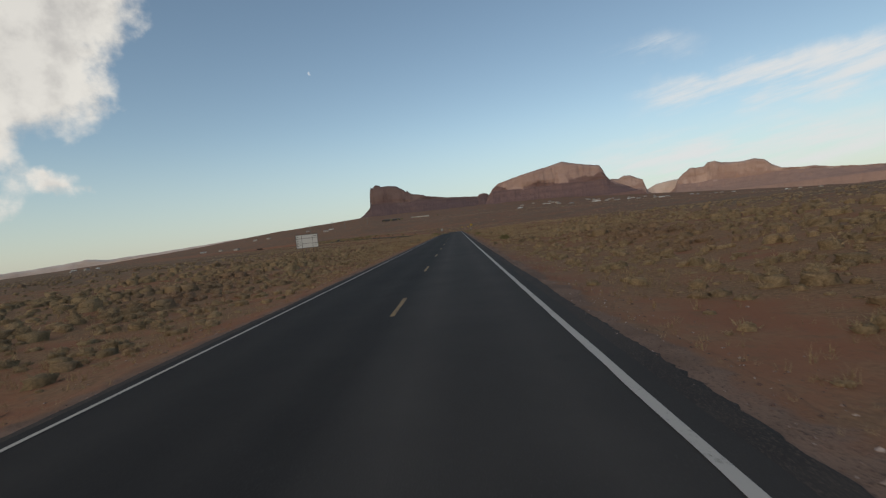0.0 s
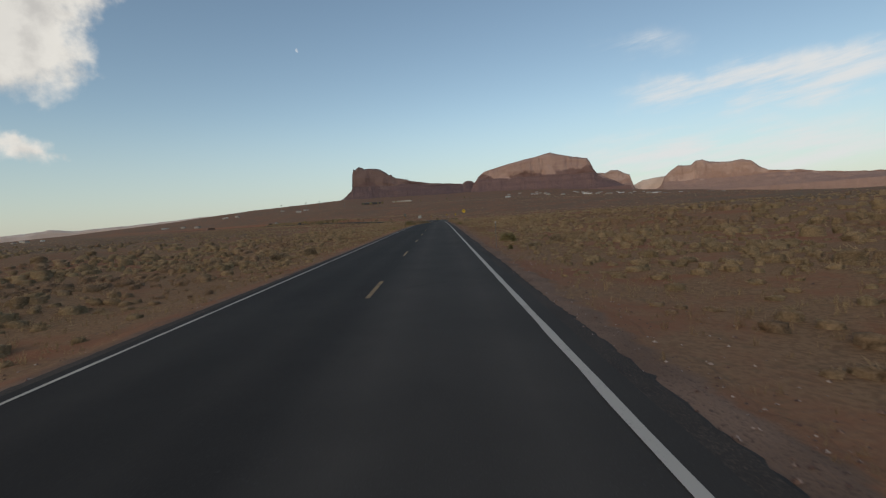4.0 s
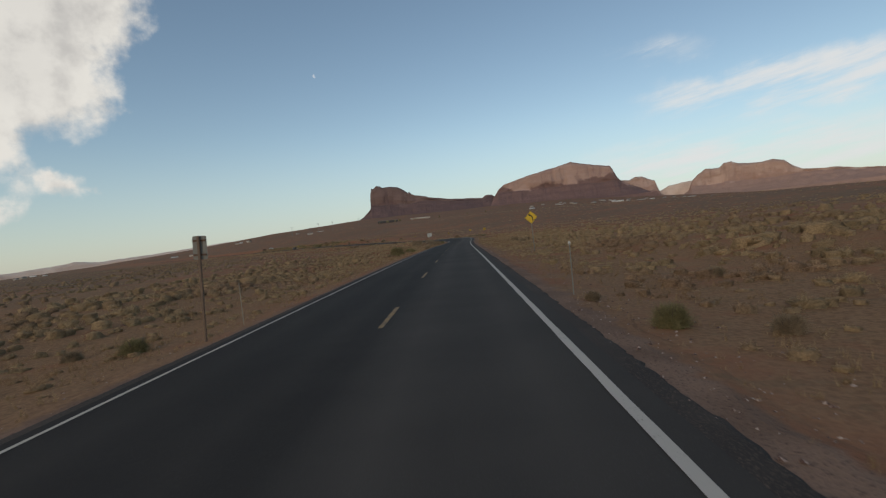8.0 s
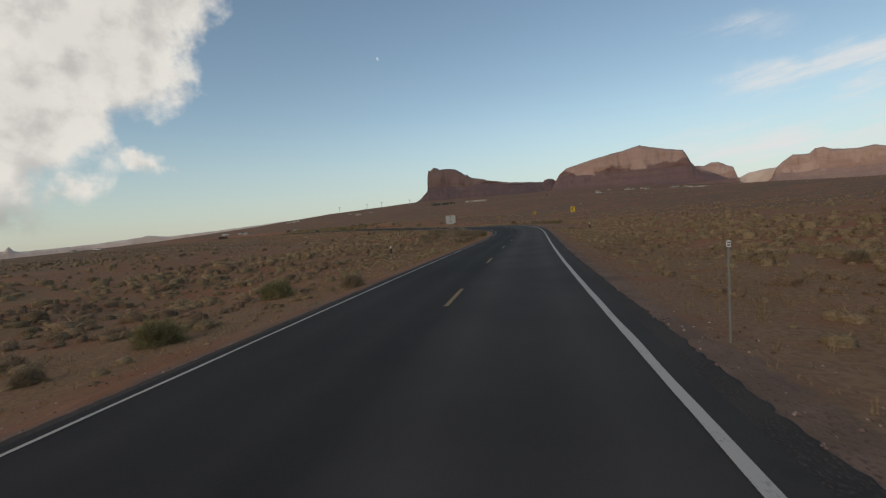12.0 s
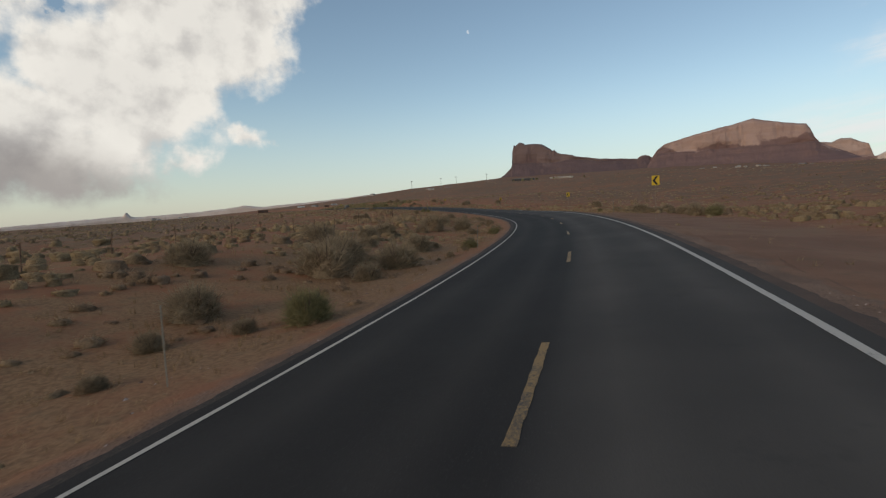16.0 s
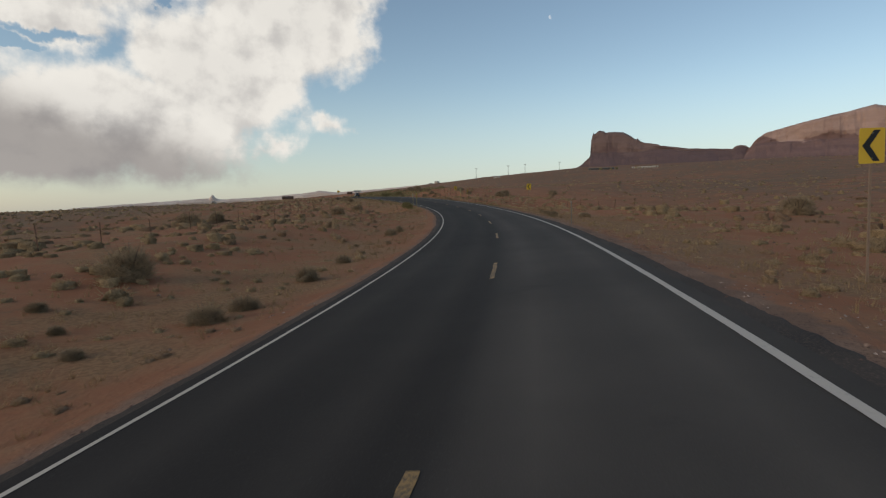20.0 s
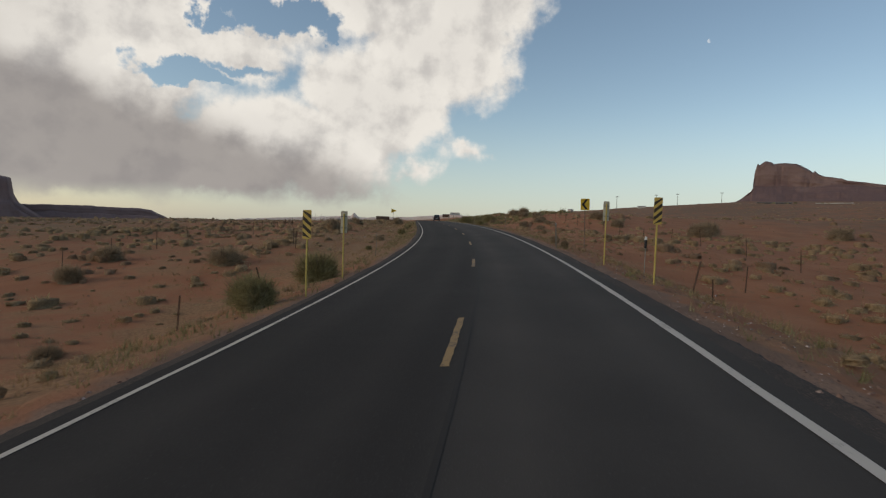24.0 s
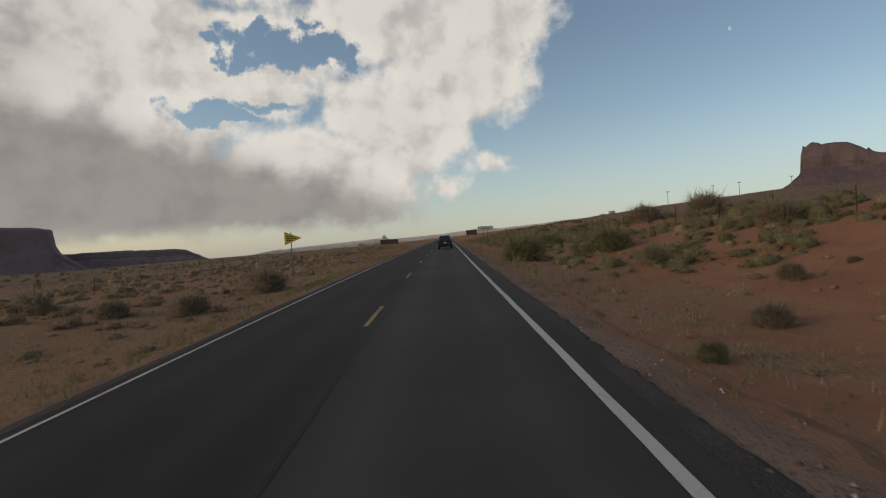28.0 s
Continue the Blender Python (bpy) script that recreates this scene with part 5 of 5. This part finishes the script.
size = rng_p.lognormal(-2.5, 0.5, len(x)).clip(0.03, 0.3)
scatter("loose_stones", stones, x, y, settle(x, y, (s, lat)), size, size, PEBBLE, "loose stones scattered on the red soil", "stones", rng_p)


# single shrubs that stand out beside the road: station, offset, width, 1 if green
SHRUBS_1 = [
    (50, 5.3, 0.5, 0), (53.4, 8.3, 0.8, 0), (56.9, 9.9, 0.9, 0), (72.2, 8.3, 1.6, 1), (112.2, 5.6, 0.4, 1), (114, 7.1, 0.5, 0),
    (118.2, -9.1, 1.1, 0), (119.1, 9.6, 1, 0), (119.6, -9.1, 1, 0), (120.6, -7.5, 1.2, 0), (120.7, 6.7, 1.5, 1), (178.9, 7.1, 0.6, 0),
    (179.6, 5.5, 0.8, 1), (183, 5, 0.4, 0), (183.8, -7.1, 0.9, 1), (184.3, -9.3, 0.6, 0), (187.8, 10.3, 0.8, 0), (242, 5.8, 0.4, 0),
    (245.7, 5.9, 0.4, 0), (247.3, 11.1, 1.1, 0), (249.8, 12.1, 1, 0), (249.9, 4.8, 0.5, 0), (250, -9.5, 1, 0), (252.3, -8.5, 2.8, 1),
]
SHRUBS_2 = [
    (253.7, 10.5, 1.7, 0), (262.6, -7.8, 0.7, 0), (265.9, -7.6, 1.6, 1), (271.1, 11.6, 0.8, 0), (274.8, -5.5, 1.2, 0), (275.7, -9.5, 1.9, 1),
    (324.9, -8.1, 1.2, 0), (325.9, -6.9, 1.7, 0), (326.1, -12.9, 1.4, 0), (328, 7.8, 0.6, 0), (328.7, -13.7, 2, 0), (329.7, 7.6, 1, 0),
    (334.2, -15, 2, 0), (335, -10, 1, 0), (335.4, -7.3, 1.2, 0), (339.7, -14, 2.7, 0), (340.9, -7.2, 0.6, 0), (343.3, -8.6, 0.9, 0),
    (344.7, -7.2, 0.7, 0), (345.6, -6, 1.4, 1), (346.1, -9.7, 2, 0), (353, -15.9, 2.2, 0), (353.1, -7.7, 1.3, 0), (353.9, -9.9, 2.7, 0),
]
SHRUBS_3 = [
    (356.5, -7.6, 2.3, 0), (356.9, -10.7, 3.2, 0), (358.7, -6.2, 0.3, 0), (359.6, -7.4, 0.4, 0), (360.2, -6, 0.5, 0), (363.7, -5.8, 0.5, 0),
    (364.7, -8.9, 2.1, 0), (365.2, -5.7, 1.1, 1), (366.1, -12.6, 1.3, 0), (366.6, -16.2, 2.6, 0), (366.7, -8.4, 1, 0), (370.1, -6.5, 1, 0),
    (372.7, -14.9, 2.2, 0), (378.5, -5.5, 0.7, 1), (380.1, -5.6, 1.1, 1), (380.2, -15.6, 2.6, 0), (382.5, -5.5, 0.7, 1), (383.8, -7.9, 1.3, 0),
    (384.3, 12.6, 1.8, 0), (384.7, -5.5, 1, 0), (387.1, -13.4, 1.6, 0), (389.7, -6.1, 0.8, 0), (390.1, -12.6, 2.9, 0), (391.1, -9.6, 2.4, 0),
]
SHRUBS_4 = [
    (392.2, 11.4, 1.4, 0), (398, -6.8, 0.4, 0), (399.2, 11.7, 2.5, 0), (399.6, -8, 0.8, 0), (400.9, -6.9, 0.7, 0), (402, -13.8, 1.5, 0),
    (403, -12.6, 1.6, 0), (403.8, -6.6, 1.4, 0), (404.8, -9.1, 0.7, 0), (406.6, -12.8, 1.8, 0), (407.2, -7.5, 0.9, 0), (412, -14.6, 1.3, 0),
    (416.4, -10.2, 1.7, 0), (419.1, -7.7, 0.5, 0), (420.5, -9.5, 0.4, 0), (421.8, -11.3, 0.6, 0), (422.1, -6.9, 1, 0), (423.6, -6.7, 0.9, 0),
    (426.2, -12.2, 1.9, 0), (428.2, -6.8, 1, 0), (433.3, -7, 0.8, 0), (437.2, -7.1, 0.4, 0), (441.1, -8.4, 0.4, 0), (441.7, -6.5, 0.4, 0),
]
SHRUBS_5 = [
    (449, -7.5, 1.1, 0), (450.4, 23.1, 2.6, 0), (451.1, -7.9, 0.4, 0), (452.3, -7.2, 0.9, 0), (453.7, 5.5, 1, 0), (455.2, 8.6, 1.2, 0),
    (459, 6.1, 0.8, 0), (464.8, 6.8, 0.8, 0), (467.4, -31.1, 2.6, 0), (470.2, -29, 2.6, 0), (473.3, -16, 1.9, 0), (502.2, -11.1, 0.9, 0),
    (502.8, -5.7, 1.6, 1), (508.4, -5.2, 1.9, 1), (514.9, -20.6, 1.7, 0), (518.1, 4.9, 0.7, 0), (519.2, -14.4, 2.3, 0), (521.1, -9.9, 0.5, 0),
    (521.4, -22.8, 2.1, 0), (522.2, 5.3, 0.8, 0), (524.5, -6.8, 0.5, 1), (525.3, -13.7, 0.9, 0), (532.9, 12.2, 1, 0), (533.9, -7.2, 1.1, 0),
]
SHRUBS_6 = [
    (541.1, -7.6, 0.4, 0), (542.3, 8.9, 0.8, 0), (544.6, -5.9, 1, 1), (546.4, 9.4, 0.5, 0), (546.4, 27.5, 3.4, 0), (546.4, 44.4, 3.2, 0),
    (547, -13.6, 2.3, 0), (550.6, -14.6, 2.1, 0), (550.7, 31.3, 3.4, 0), (558.5, 12.4, 1.3, 0), (560.1, -5.6, 0.6, 1), (560.4, 23.9, 2.1, 0),
    (561, 5.2, 0.5, 0), (564.4, 7.5, 0.5, 0), (564.5, -5.3, 0.8, 1), (565, 11.7, 0.8, 0), (568, 12.1, 1.6, 0), (568.2, 23.9, 2.6, 0),
    (569.3, 16.3, 1.3, 0), (569.5, 5, 1.7, 1), (573.1, 15.8, 1.9, 0), (574.1, -13.7, 1.6, 0), (575.2, 16.9, 1.7, 0), (576.8, 5.4, 0.5, 1),
]
SHRUBS_7 = [
    (579.9, 8.2, 1, 0), (583.6, 18.1, 2.3, 0), (584.6, 11.8, 1, 0), (585.2, 14.1, 0.5, 0), (589.6, -8.1, 1.8, 0), (589.8, -11.3, 1.8, 0),
    (592.1, -16.3, 2, 0), (592.9, 11.3, 1.5, 0), (594.5, 18, 2.7, 0), (597.7, -8.1, 3.1, 0), (601.5, 12.1, 3.4, 1), (602.9, 5.9, 3.4, 1),
    (606.2, 20.5, 3.4, 0), (615.6, 11, 3.4, 1), (617.3, 20.5, 3.4, 0),
]
# the row along the back of the pull-out
SHRUBS_8 = [
    (383.2, 13.6, 1.5, 1), (385.4, 13.0, 1.3, 0), (387.3, 12.4, 1.4, 0), (389.6, 12.0, 1.1, 0), (393.9, 11.3, 1.5, 0), (396.8, 10.9, 1.0, 0), (402.4, 11.0, 0.9, 0),
    (386.8, 15.4, 1.8, 0), (391.4, 14.9, 1.6, 0), (396.2, 13.8, 1.7, 0), (405.8, 10.6, 1.1, 0), (408.9, 11.6, 1.4, 0), (400.5, 14.2, 1.5, 0), (412.8, 10.2, 0.9, 1),
]


def shrub_mesh(name, shape, mat):
    me = bpy.data.meshes.new(name)
    shape, tris = shape if isinstance(shape, tuple) else (shape, np.arange(len(shape)).reshape(-1, 3))
    me.from_pydata(shape.tolist(), [], tris.tolist())
    me.polygons.foreach_set("use_smooth", [True] * len(tris))
    me.materials.append(mat)
    return me


rng_s = np.random.RandomState(8)
crowns = {0: [], 1: []}
stems = []
for k in range(5):
    for green in (0, 1):
        crowns[green].append(shrub_mesh("crown", bush_shape(rng_s, 2200, 0.85, 4, 10, 0.0048, 16, 0.66), GREEN if green else BRUSH))
    stem = []
    for _ in range(14):
        a = rng_s.uniform(0, 6.283)
        tip = np.array([math.cos(a) * rng_s.uniform(0.15, 0.45), math.sin(a) * rng_s.uniform(0.15, 0.45), rng_s.uniform(0.35, 0.7)])
        sd = np.array([-math.sin(a), math.cos(a), 0]) * 0.016
        base = np.array([rng_s.normal(0, 0.03), rng_s.normal(0, 0.03), -0.08])
        stem += [base - sd, base + sd, tip]
    stems.append(shrub_mesh("stem", np.array(stem), TWIG))
for s, lat, w, green in SHRUBS_1 + SHRUBS_2 + SHRUBS_3 + SHRUBS_4 + SHRUBS_5 + SHRUBS_6 + SHRUBS_7 + SHRUBS_8:
    w *= 1.3
    lat = math.copysign(max(abs(lat), 4.7 + w * 0.45), lat)
    m = spot(s, lat, rng_s.uniform(0, 360)) @ Matrix.Diagonal((w, w * rng_s.uniform(0.8, 1.1), w * rng_s.uniform(0.65, 0.9), 1))
    ob = new("shrub")
    ob.matrix_basis = m
    size = "large " if w > 1.7 else "small " if w < 0.7 else ""
    tagged(ob, size + ("fresh green desert shrub on red soil" if green else "grey-brown desert sagebrush shrub on red soil"), "shrub", "roadside shrubs")
    k = rng_s.randint(5)
    for name, me in (("crown", crowns[green][k]), ("stem", stems[k])):
        o = new(name, me)
        o.parent = ob


# dark trees round the school below the butte
rng_t = np.random.RandomState(31)
tree_crown = shrub_mesh("crown", bush_shape(rng_t, 420, 1.1, 4, 9, 0.035, 0, 0.8), GREEN)
for x, y, w in ((-212, 1690, 9), (-190, 1700, 7), (-178, 1712, 8), (-138, 1755, 6), (-128, 1750, 5), (-60, 1800, 7), (-236, 1690, 6), (30, 1840, 6), (90, 1830, 7), (110, 1850, 5)):
    t = thing("tree", on_ground(x, y, rng_t.uniform(0, 360)), "dark rounded tree beside distant buildings", "tree", "trees by the school")
    part("trunk", rod(0.25, w * 0.5, 0, 0, -0.3), WOOD, t)
    o = new("crown", tree_crown)
    o.parent = t
    o.matrix_basis = Matrix.Translation((0, 0, w * 0.16)) @ Matrix.Diagonal((w, w, w * 0.95, 1))
